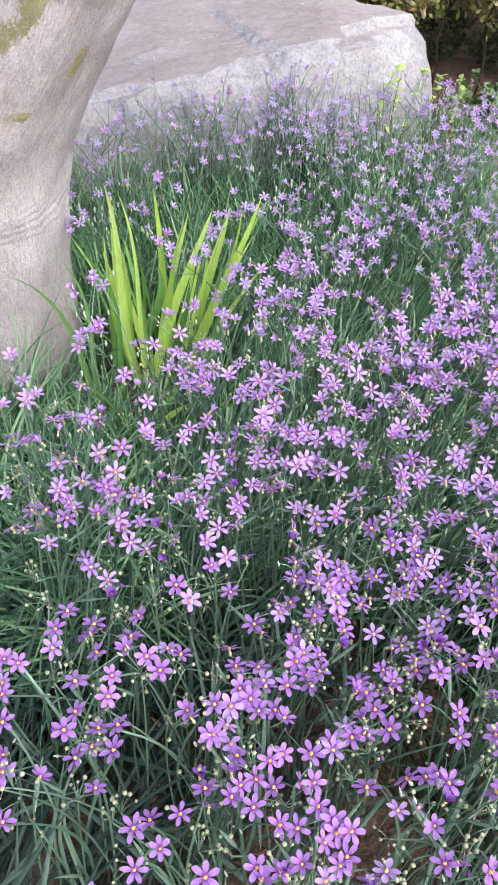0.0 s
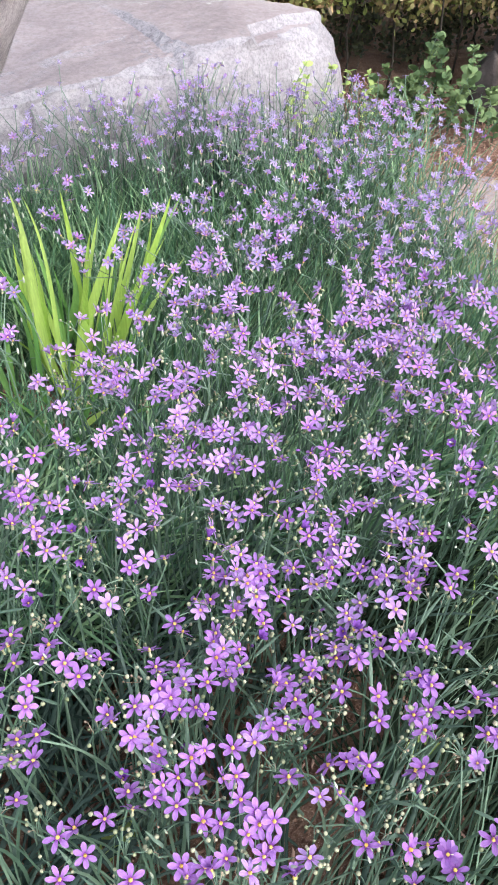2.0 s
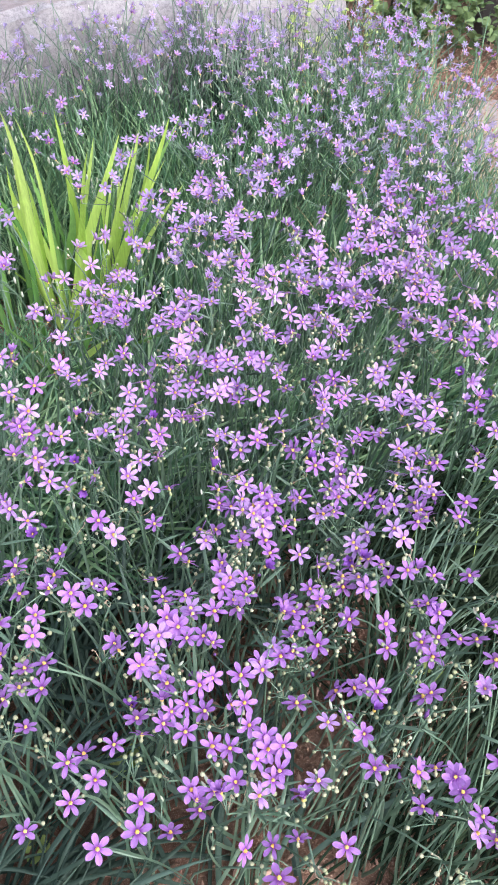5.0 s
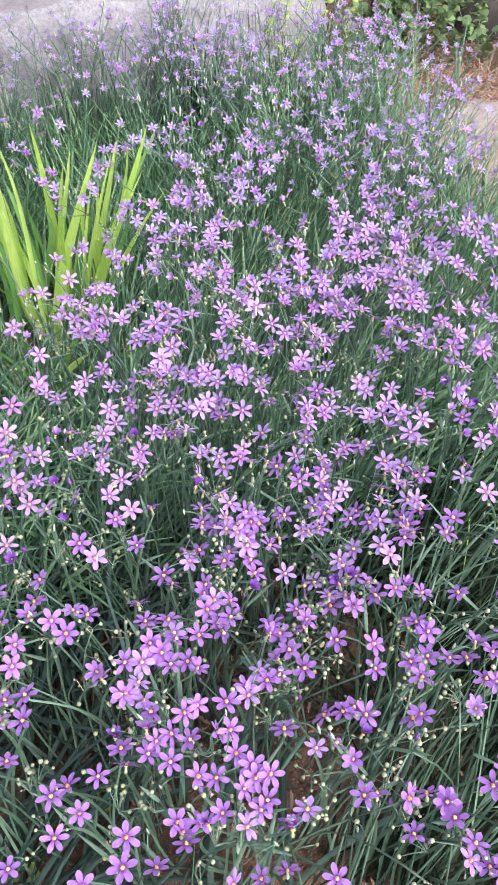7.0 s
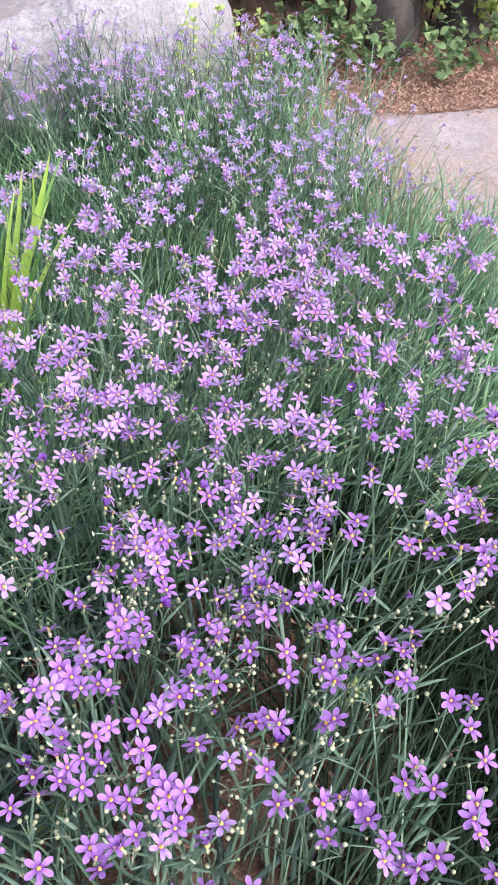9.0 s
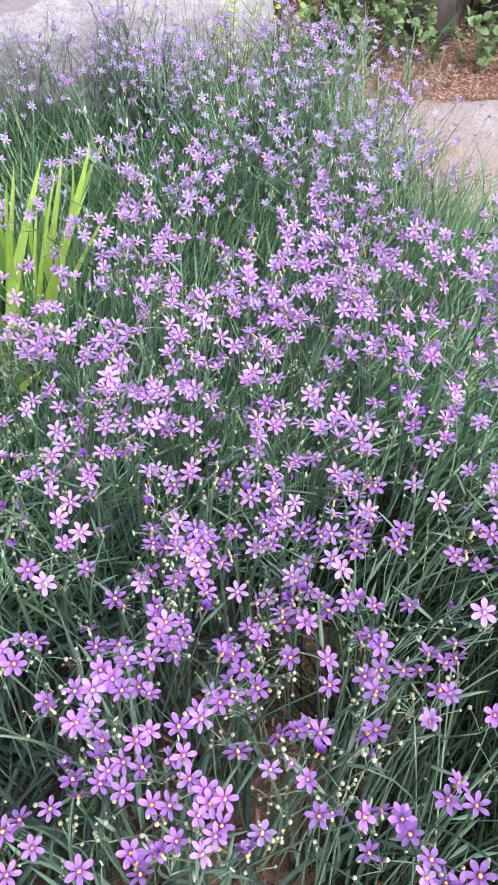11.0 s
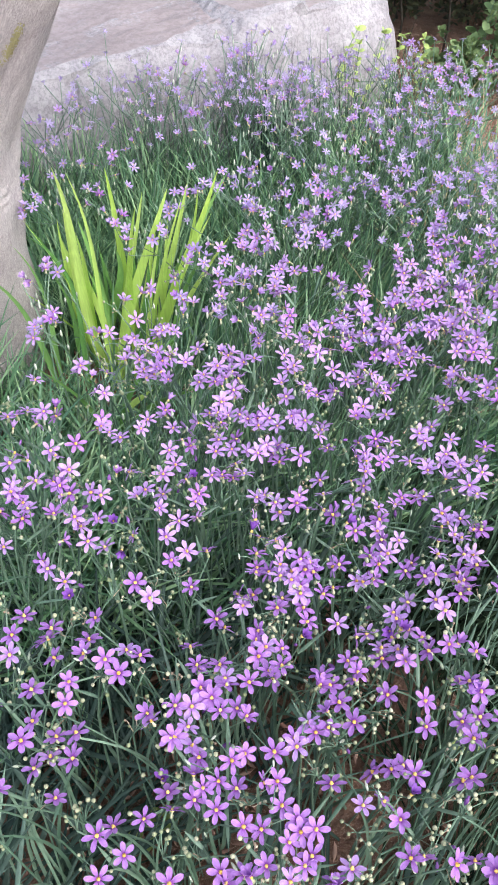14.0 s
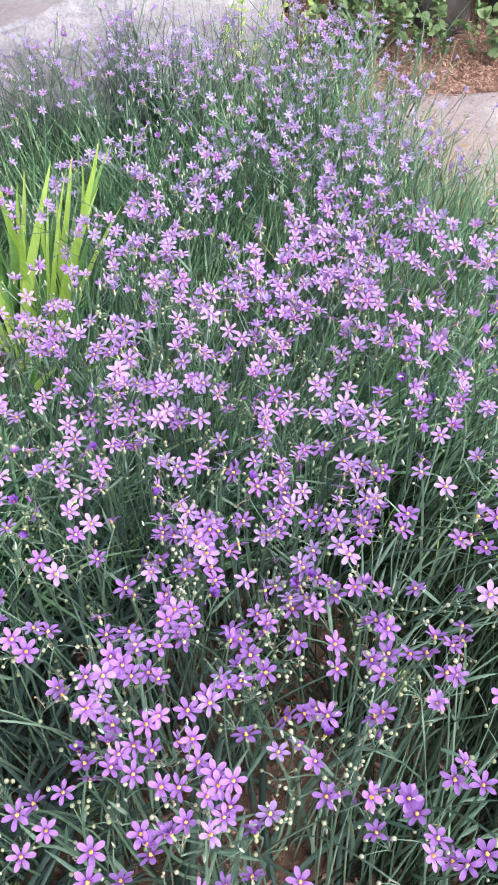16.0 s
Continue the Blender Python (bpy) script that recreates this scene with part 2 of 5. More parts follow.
def ribbon(points, widths, sides, fold=0.25):
    """A folded strip along points: two halves that meet in a keel. Gives vertices and faces."""
    n = len(points)
    tang = np.gradient(points, axis=0)
    tang /= np.linalg.norm(tang, axis=1, keepdims=True) + 1e-9
    s = sides - (sides * tang).sum(1, keepdims=True) * tang
    s /= np.linalg.norm(s, axis=1, keepdims=True) + 1e-9
    up = np.cross(s, tang)
    w = widths[:, None] / 2
    v = np.empty((n, 3, 3))
    v[:, 0] = points - s * w + up * w * fold
    v[:, 1] = points - up * w * fold
    v[:, 2] = points + s * w + up * w * fold
    f = []
    for i in range(n - 1):
        a, b = 3 * i, 3 * i + 3
        f += [(a, a + 1, b + 1, b), (a + 1, a + 2, b + 2, b + 1)]
    return v.reshape(-1, 3), f


def arch(root, heading, lift, length, droop, n, curl=0.0):
    """The points of a blade that leaves root and sinks under its weight."""
    p, pts, e, h = np.array(root, float), [], lift, heading
    step = length / (n - 1)
    for i in range(n):
        pts.append(p.copy())
        p = p + step * np.array([math.cos(h) * math.cos(e), math.sin(h) * math.cos(e), math.sin(e)])
        p[2] = max(p[2], 0.004)
        e -= droop * (0.4 + 1.2 * i / n) / (n - 1)
        h += curl / (n - 1)
    return np.array(pts)


def blades(name, roots, material, parent, lengths, lifts, droops, width, heading=None, spread=6.3, n=7, label="", kind="stuff"):
    """Many grass blades, rooted at roots, as one mesh."""
    vs, fs, off = [], [], 0
    taper = np.array([0.75, 1.0, 1.0, 0.95, 0.82, 0.55, 0.06]) if n == 7 else np.linspace(1, 0.06, n)
    for r in roots:
        h = rng.uniform(0, 6.283) if heading is None else heading + rng.normal(0, spread)
        pts = arch(r, h, rng.uniform(*lifts), rng.uniform(*lengths), rng.uniform(*droops), n, rng.normal(0, 0.45))
        twist = rng.normal(0, 0.5)
        side = np.array([-math.sin(h), math.cos(h), 0]) * math.cos(twist) + np.array([0, 0, 1]) * math.sin(twist)
        v, f = ribbon(pts, taper * width * rng.uniform(0.65, 1.25), np.tile(side, (n, 1)))
        vs.append(v)
        fs += [tuple(i + off for i in q) for q in f]
        off += len(v)
    return part(name, mesh_of(name, np.concatenate(vs), fs, material), parent, None, label, kind)


def tube(points, radii, k=6):
    """A round tube along points. Gives vertices and faces."""
    pts = np.array(points, float)
    tang = np.gradient(pts, axis=0)
    tang /= np.linalg.norm(tang, axis=1, keepdims=True) + 1e-9
    ref = np.where(np.abs(tang[:, 2:3]) > 0.9, np.array([[1.0, 0, 0]]), np.array([[0, 0, 1.0]]))
    s = np.cross(tang, ref)
    s /= np.linalg.norm(s, axis=1, keepdims=True)
    u = np.cross(s, tang)
    a = np.arange(k) * 2 * math.pi / k
    v = pts[:, None] + (np.cos(a)[None, :, None] * s[:, None] + np.sin(a)[None, :, None] * u[:, None]) * np.array(radii)[:, None, None]
    f = []
    for i in range(len(pts) - 1):
        for j in range(k):
            f.append((i * k + j, i * k + (j + 1) % k, (i + 1) * k + (j + 1) % k, (i + 1) * k + j))
    f.append(tuple(range(k))[::-1])
    f.append(tuple((len(pts) - 1) * k + j for j in range(k)))
    return v.reshape(-1, 3), f


def joined(pieces):
    vs, fs, off = [], [], 0
    for v, f in pieces:
        vs.append(np.asarray(v))
        fs += [tuple(i + off for i in q) for q in f]
        off += len(v)
    return np.concatenate(vs), fs


def thing(name, at, label, category, group="", kind=""):
    ob = new(name)
    ob.empty_display_size = 0.02
    ob.matrix_basis = pose(*at)
    return tagged(ob, label, category, group, kind)


# ---- ground, path ----
def ground_height(x, y):
    return 0.006 * noise.noise(Vector((x * 5, y * 5, 1))) + 0.004 * noise.noise(Vector((x * 17, y * 17, 4)))


def build_ground():
    xs = np.concatenate([np.linspace(-60, -1.2, 14), np.linspace(-1.1, 2.2, 140), np.linspace(2.4, 60, 14)])
    ys = np.concatenate([np.linspace(-60, -0.6, 12), np.linspace(-0.5, 2.9, 140), np.linspace(3.1, 80, 14)])
    v = [(x, y, ground_height(x, y) if abs(x - 0.5) < 1.8 and -0.6 < y < 3 else 0) for y in ys for x in xs]
    k = len(xs)
    f = [(j * k + i, j * k + i + 1, (j + 1) * k + i + 1, (j + 1) * k + i) for j in range(len(ys) - 1) for i in range(k - 1)]
    g = new("ground", mesh_of("ground", v, f, SOIL))
    return tagged(g, "reddish-brown bare garden soil under the plants", "soil", "", "structure")


def build_path():
    """A worn concrete path, its near end and its side towards the bed crumbled."""
    nx, ny = 60, 40
    v, f = [], []
    for j in range(ny + 1):
        for i in range(nx + 1):
            s, t = i / nx, j / ny
            left = 0.50 + 0.03 * noise.noise(Vector((t * 6, 2, 0))) + 0.012 * noise.noise(Vector((t * 25, 7, 0)))
            near = 1.16 + 0.05 * noise.noise(Vector((s * 9, 5, 0)))
            far = 1.765 - 0.055 * min(1, (s / 0.2) ** 2) + 0.02 * noise.noise(Vector((s * 14, 9, 0)))
            x, y = left + (4.0 - left) * s ** 1.6, near + (far - near) * t
            rim = min(t, 1 - t, s * 3) * 12
            z = 0.022 * min(1, 0.25 + rim) + 0.003 * noise.noise(Vector((x * 11, y * 11, 0)))
            v.append((x, y, z))
    k = nx + 1
    for j in range(ny):
        for i in range(nx):
            f.append((j * k + i, j * k + i + 1, (j + 1) * k + i + 1, (j + 1) * k + i))
    rim = [i for i in range(k)] + [j * k + nx for j in range(1, ny + 1)] + [ny * k + i for i in range(nx - 1, -1, -1)] + [j * k for j in range(ny - 1, 0, -1)]
    low = len(v)
    v += [(v[i][0], v[i][1], -0.05) for i in rim]
    for a in range(len(rim)):
        b = (a + 1) % len(rim)
        f.append((rim[b], rim[a], low + a, low + b))
    p = new("pavement", mesh_of("pavement", v, f, CONCRETE))
    return tagged(p, "worn pale concrete path with crumbled edges", "path", "", "structure")


build_ground()
build_path()


# ---- the granite block ----
def rim_width(p):
    """How far the broken rim of the top reaches in from the edge."""
    return max(0.006, 0.020 + 0.030 * noise.noise(Vector((p.x * 6, p.y * 6, 8))) + 0.012 * noise.noise(Vector((p.x * 31, p.y * 31, 2))))


def stone(name, outline, top_of, base_z, spread, seed, material, rough=0.006, rings=26, inner=16, chip=9.0, shoulder=9.0):
    """A rock from its top outline: the sides swell outwards to the base, the top is a broken plane."""
    pts, n = [], len(outline)
    per = 44
    for i in range(n):
        a, b = Vector((*outline[i], 0)), Vector((*outline[(i + 1) % n], 0))
        for k in range(per):
            pts.append(a.lerp(b, k / per))
    c = sum(pts, Vector()) / len(pts)
    m = len(pts)
    v, f = [], []
    for r in range(rings + 1):
        t = r / rings
        for p in pts:
            out = (p - c).normalized()
            q = p + out * (spread * t ** 0.8 - 0.012 * (1 - min(1, t * 9)))
            z = (top_of(p.x, p.y) - 0.42 * rim_width(p)) * (1 - t) + base_z * t - 0.004 * (1 - min(1, t * 9))
            d = noise.noise(Vector((q.x * 7 + seed, q.y * 7, z * 7))) * 2.2 + noise.noise(Vector((q.x * 28, q.y * 28 + seed, z * 28)))
            q = q + out * d * rough * min(1, 0.35 + t * 4)
            q = q + out * 0.020 * math.exp(-((q.x - shoulder) / 0.07) ** 2) * min(1, t * 4)
            q = q - out * 0.022 * math.exp(-((q.x - chip) / 0.012) ** 2) * min(1, t * 12) * max(0, 1 - t * 2.2)
            v.append((q.x, q.y, z + rough * 0.4 * noise.noise(Vector((q.x * 20, q.y * 20, seed)))))
    for r in range(rings):
        for j in range(m):
            f.append((r * m + j, (r + 1) * m + j, (r + 1) * m + (j + 1) % m, r * m + (j + 1) % m))
    last = 0
    for r in range(1, inner + 1):
        s = 1 - (r / (inner + 1)) ** 1.35
        row = len(v)
        for p in pts:
            edge = p - (p - c).normalized() * 0.012
            q = c + (edge - c) * s
            broken = 0.42 * max(0.0, rim_width(p) - (edge - c).length * (1 - s))
            v.append((q.x, q.y, top_of(q.x, q.y) - broken + rough * 0.9 * noise.noise(Vector((q.x * 9, q.y * 9, seed))) + rough * 0.35 * noise.noise(Vector((q.x * 40, q.y * 40, seed)))))
        for j in range(m):
            f.append((last + j, last + (j + 1) % m, row + (j + 1) % m, row + j))
        last = row
    v.append((c.x, c.y, top_of(c.x, c.y)))
    for j in range(m):
        f.append((last + j, last + (j + 1) % m, len(v) - 1))
    return new(name, mesh_of(name, v, f, material, False))


def ramp_to(v, lo, hi):
    return max(0.0, min(1.0, (v - lo) / (hi - lo)))


def block_top(x, y):
    """Slightly tilted top: a lower flake in front of a diagonal crack, a splintered wedge along it and a lower corner."""
    z = 0.300 + 0.06 * (x + 0.25) + 0.03 * (y - 1.5)
    wob = 0.012 * noise.noise(Vector((x * 14, y * 14, 3)))
    across = (x - 0.085) * 0.848 + (y - 1.60) * 0.53 + wob
    along = (y - 1.60) * 0.848 - (x - 0.085) * 0.53
    fade = ramp_to(along, 0.34, 0.16)
    z -= 0.013 * (1 - ramp_to(across, -0.014 - 0.022 * ramp_to(along, 0.16, 0.0), 0.004)) * fade
    if -0.06 < across < 0.006 and along < 0.2:
        z += 0.003 * noise.noise(Vector((x * 70, y * 70, 5))) * fade
    z -= 0.13 * max(0.0, x - 0.15)
    corner = min(0.62 * (x - 0.206) - 0.78 * (y - 1.747), 1.5 * (x - 0.19)) + 0.8 * wob
    z -= 0.016 * ramp_to(corner, -0.004, 0.010)
    return z


block = stone("granite_block", [(-0.62, 1.36), (-0.25, 1.475), (0.067, 1.585), (0.183, 1.645), (0.348, 1.795), (0.366, 1.86), (0.305, 1.90), (0.165, 1.935), (-0.2, 2.02), (-0.66, 2.0)],
              block_top, -0.03, 0.055, 3, GRANITE, 0.007, 26, 44, -0.232, 0.38)
tagged(block, "large pale granite block with a weathered brownish top", "rock")


# ---- the tree trunk beside the bed ----
def trunk_point(a, z, out=0.0):
    """The bark's surface at an angle round the trunk and a height: a straight foot, a wrinkled collar, a leaning limb."""
    low = max(0.0, 1 - z / 0.27)
    swell = 1 / (1 + math.exp(-(z - 0.35) / 0.02))
    lean = 0.5 * (z - 0.385 + math.hypot(z - 0.385, 0.035))
    cx = -0.361 - 0.024 * low + 0.60 * lean - 0.004 * swell
    cy = 1.03
    r = 0.120 + 0.002 * swell + 0.03 * min(lean, 0.3)
    d = Vector((math.cos(a), math.sin(a), 0))
    fold = math.exp(-((z - 0.315) / 0.034) ** 2) * 0.0021 * math.sin(z * 640 + 3.5 * math.sin(a * 2.4 + 1) + 5 * noise.noise(Vector((a * 3, z * 25, 0)))) * (0.5 + noise.noise(Vector((a * 4, z * 9, 2))))
    knob = 0.011 * noise.noise(d * 2.1 + Vector((0, 0, z * 6))) + 0.004 * noise.noise(d * 7 + Vector((0, 0, z * 21)))
    flute = 0.003 * math.sin(a * 5 + z * 4) * low
    q = d * (r + fold + knob + flute + out)
    return (cx + q.x + 0.366, cy + q.y - 1.03, z)


def bark_piece(name, zs, parent, material, keep=None, out=None, k=96):
    v, f = [], []
    for z in zs:
        for j in range(k):
            a = 2 * math.pi * j / k
            v.append(trunk_point(a, z, out(a, z) if out else 0.0))
    for i in range(len(zs) - 1):
        for j in range(k):
            if keep is None or keep(2 * math.pi * (j + 0.5) / k, (zs[i] + zs[i + 1]) / 2):
                f.append((i * k + j, i * k + (j + 1) % k, (i + 1) * k + (j + 1) % k, (i + 1) * k + j))
    used = sorted({i for q in f for i in q})
    at = {i: n for n, i in enumerate(used)}
    return mesh_of(name, [v[i] for i in used], [tuple(at[i] for i in q) for q in f], material)


GRAIN = np.array([(1, 0, 0), (-1, 0, 0), (0, 1, 0), (0, -1, 0), (0, 0, 1), (0, 0, -1)], float)
GRAIN_FACES = [(0, 2, 4), (2, 1, 4), (1, 3, 4), (3, 0, 4), (2, 0, 5), (1, 2, 5), (3, 1, 5), (0, 3, 5)]


def build_trunk():
    t = thing("tree", (-0.366, 1.03, 0), "leaning tree with smooth pinkish-grey bark and yellow lichen", "tree")
    trunk = part("trunk", bark_piece("trunk", np.concatenate([np.linspace(-0.03, 0.30, 40), np.linspace(0.304, 0.40, 34)]), t, BARK), t)
    limb = part("limb", bark_piece("limb", np.concatenate([np.linspace(0.40, 0.75, 40), np.linspace(0.77, 1.9, 30)]), t, LIMB_BARK), t)
    # lichen crusts, thin and broken at the rim
    for k, (host, a0, z0, wa, wz) in enumerate(((limb, -1.40, 0.590, 0.13, 0.034), (limb, -0.74, 0.522, 0.085, 0.022), (limb, -1.13, 0.474, 0.13, 0.006), (limb, -1.52, 0.560, 0.11, 0.018))):
        def crust(a, z, k=k, a0=a0, z0=z0, wa=wa, wz=wz):
            a = (a + math.pi) % (2 * math.pi) - math.pi
            d = ((a - a0) / wa) ** 2 + ((z - z0) / wz) ** 2
            return 1 - d + 1.1 * noise.noise(Vector((a * 12, z * 90, k))) + 1.3 * noise.noise(Vector((a * 55, z * 450, k)))
        vs, fs, off = [], [], 0
        for _ in range(int(24000 * wa * wz * 12)):
            a, z = a0 + rng.normal(0, wa * 0.6), z0 + rng.normal(0, wz * 0.6)
            if crust(a, z) < 0.1:
                continue
            r = rng.uniform(0.0006, 0.0017)
            vs.append(np.array(trunk_point(a, z)) + GRAIN * r * rng.uniform(0.6, 1.3, (6, 3)))
            fs += [tuple(i + off for i in q) for q in GRAIN_FACES]
            off += 6
        part("lichen", mesh_of("lichen", np.concatenate(vs), fs, LICHEN), host, None, "yellow-green lichen crust")


LICHEN = mineral("lichen_crust", [(0.3, (0.32, 0.27, 0.15)), (0.6, (0.42, 0.37, 0.19)), (0.8, (0.52, 0.47, 0.30))], 60, 0.95, 0.6)
build_trunk()


# ---- the strap-leaved plant ----
def strap(points, width, material, name, parent, fold=0.18):
    pts = np.array(points)
    n = len(pts)
    s = np.linspace(0, 1, n)
    taper = np.clip(np.minimum(0.38 + 1.5 * s, (1 - s) ** 0.62 * 1.45), 0.02, 1.0) * width
    side = np.tile(np.array([1.0, 0.25 * rng.normal(), 0.0]), (n, 1))
    v, f = ribbon(pts, taper, side, fold)
    part(name, mesh_of(name, v, f, material), parent)


def bow(p, q, sag, n=14):
    p, q = np.array(p) / 1000, np.array(q) / 1000
    s = np.linspace(0, 1, n)[:, None]
    line = p + (q - p) * s
    line += np.array(sag)[None] / 1000 * (4 * s * (1 - s))
    return line


def build_straps():
    at = np.array([-120, 1000, 0])
    plant = thing("crocosmia", (-0.12, 1.0, 0), "clump of bright yellow-green sword-shaped leaves beside the trunk", "plant")
    # each leaf: where it comes into sight, its middle and its tip, and its width
    bright = [
        (-159, 966, 73, -164, 945, 311, -169, 924, 394, 13), (-162, 981, 73, -170, 962, 250, -169, 943, 328, 18),
        (-183, 1028, 46, -193, 1035, 167, -202, 1042, 237, 13), (-115, 1014, 142, -114, 998, 273, -117, 982, 363, 12.5),
        (-121, 993, 116, -86, 979, 276, -72, 965, 337, 10), (-119, 964, 118, -66, 976, 269, -42, 988, 329, 16),
        (-66, 1020, 139, -37, 1027, 240, -19, 1034, 310, 12), (-29, 1017, 200, -13, 1000, 265, -4, 983, 329, 8),
        (-55, 973, 157, -2, 973, 290, 22, 973, 358, 16)]
    narrow = [
        (-143, 951, 176, -146, 942, 329, -156, 933, 382, 7), (-102, 961, 198, -92, 940, 274, -77, 919, 344, 9.5),
        (-72, 1011, 94, -56, 1020, 198, -48, 1029, 261, 10.5), (-160, 988, 67, -159, 966, 194, -159, 945, 295, 12),
        (-98, 994, 116, -73, 981, 222, -63, 968, 291, 9), (-181, 991, 117, -187, 982, 237, -185, 974, 298, 8),
        (-179, 1029, 23, -192, 1039, 124, -196, 1048, 206, 12)]
    # leaves inside the fan; their shade is put into the darker green
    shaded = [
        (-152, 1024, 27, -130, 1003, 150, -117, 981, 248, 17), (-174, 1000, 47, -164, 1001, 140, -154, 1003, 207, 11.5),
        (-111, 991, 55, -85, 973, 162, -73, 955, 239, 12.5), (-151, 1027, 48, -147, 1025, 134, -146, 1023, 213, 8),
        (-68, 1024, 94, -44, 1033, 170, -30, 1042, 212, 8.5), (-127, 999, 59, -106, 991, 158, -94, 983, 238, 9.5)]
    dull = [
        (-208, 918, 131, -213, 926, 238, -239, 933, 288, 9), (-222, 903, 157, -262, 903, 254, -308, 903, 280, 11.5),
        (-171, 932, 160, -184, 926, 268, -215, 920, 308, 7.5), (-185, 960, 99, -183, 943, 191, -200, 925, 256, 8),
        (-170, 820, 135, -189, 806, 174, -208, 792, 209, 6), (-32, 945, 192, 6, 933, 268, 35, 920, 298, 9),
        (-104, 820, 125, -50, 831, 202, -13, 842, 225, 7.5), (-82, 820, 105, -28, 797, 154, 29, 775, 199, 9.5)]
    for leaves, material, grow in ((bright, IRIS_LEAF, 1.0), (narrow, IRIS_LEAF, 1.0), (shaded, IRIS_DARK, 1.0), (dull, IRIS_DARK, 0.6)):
        for leaf in leaves:
            low, mid, tip = (np.array(leaf[k:k + 3], float) for k in (0, 3, 6))
            foot = np.array([low[0] + grow * 0.45 * (at[0] - low[0]) + 0.25 * (low[0] - mid[0]), low[1], 2.0])
            through_points = np.array([foot, low, mid, tip])
            where = np.concatenate([[0], np.cumsum(np.linalg.norm(np.diff(through_points, axis=0), axis=1))])
            run = np.linspace(0, where[-1], 18)
            curve = sum(np.outer(np.prod([(run - where[j]) / (where[i] - where[j]) for j in range(4) if j != i], axis=0), through_points[i]) for i in range(4))
            strap((curve - at) / 1000, leaf[9] * 0.98 / 1000, material, "leaf", plant)
    # more leaves of the fan, between the large ones
    for i in range(16):
        a = rng.uniform(-1, 1)
        foot = np.array([-118 + 30 * a + rng.normal(0, 8), 1000 + rng.normal(0, 18), 2.0])
        tip = foot + np.array([rng.normal(95 * a, 22), rng.normal(-6, 22), rng.uniform(215, 330)])
        strap(bow(foot - at, tip - at, (-12 * a, 0, 6)), rng.uniform(0.006, 0.011), IRIS_LEAF if i % 3 else IRIS_DARK, "leaf", plant)
    strap(bow(np.array((-105, 800, 120)) - at, np.array((-66, 785, 170)) - at, (-2, 0, 4)), 0.013, IRIS_LEAF, "leaf", plant)


build_straps()


# ---- blue-eyed grass ----
def petal_mesh(material, length, width, cup, name="petal"):
    """One pointed petal along +x, cupped, with a keel."""
    s = np.array([0.10, 0.3, 0.5, 0.68, 0.84, 0.94, 1.0])
    w = np.array([0.32, 0.66, 0.94, 1.0, 0.82, 0.48, 0.05]) * width / 2
    v, f = [], []
    for a, b in zip(s, w):
        z = cup * (a * 0.9 - 0.55 * a ** 3) + (0.0006 if a == 1.0 else 0.0)
        v += [(a * length, -b, z + 0.10 * b), (a * length, 0, z - 0.06 * width), (a * length, b, z + 0.10 * b)]
    for i in range(len(s) - 1):
        f += [(3 * i, 3 * i + 3, 3 * i + 4, 3 * i + 1), (3 * i + 1, 3 * i + 4, 3 * i + 5, 3 * i + 2)]
    return mesh_of(name, v, f, material)


def lathe(profile, k, material, name):
    v = [(r * math.cos(2 * math.pi * j / k), r * math.sin(2 * math.pi * j / k), z) for r, z in profile for j in range(k)]
    f = [(i * k + j, i * k + (j + 1) % k, (i + 1) * k + (j + 1) % k, (i + 1) * k + j) for i in range(len(profile) - 1) for j in range(k)]
    f.append(tuple((len(profile) - 1) * k + j for j in range(k)))
    f.append(tuple(range(k))[::-1])
    return mesh_of(name, v, f, material)


PETAL = [[petal_mesh(m, 0.0096, w, c) for w, c in ((0.0041, 0.0024), (0.0037, 0.0040), (0.0044, 0.0010))] for m in PETALS]
THROAT = lathe([(0.0004, -0.0052), (0.0013, -0.0042), (0.0014, -0.0028), (0.0008, -0.0016), (0.0010, 0.0), (0.0003, 0.0003)], 6, POD, "flower")
EYE_MESH = lathe([(0.0013, -0.0002), (0.0015, 0.0006), (0.0009, 0.0013), (0.0009, 0.0019), (0.0001, 0.0024)], 6, EYE, "eye")
TILTS = (0, 0, 0, 24, 52)
POD_MESH = lathe([(0.0004, -0.0024), (0.0017, -0.0016), (0.0023, 0.0), (0.0018, 0.0016), (0.0005, 0.0023)], 7, POD, "seed_pod")
WILTED_MESH = lathe([(0.0006, -0.004), (0.0020, -0.001), (0.0024, 0.002), (0.0012, 0.004), (0.0016, 0.0055), (0.0002, 0.0062)], 6, WILTED, "wilted_flower")
BUD_MESH = lathe([(0.0005, -0.005), (0.0013, -0.003), (0.0016, 0.0), (0.0011, 0.003), (0.0001, 0.0055)], 6, BUD, "bud")


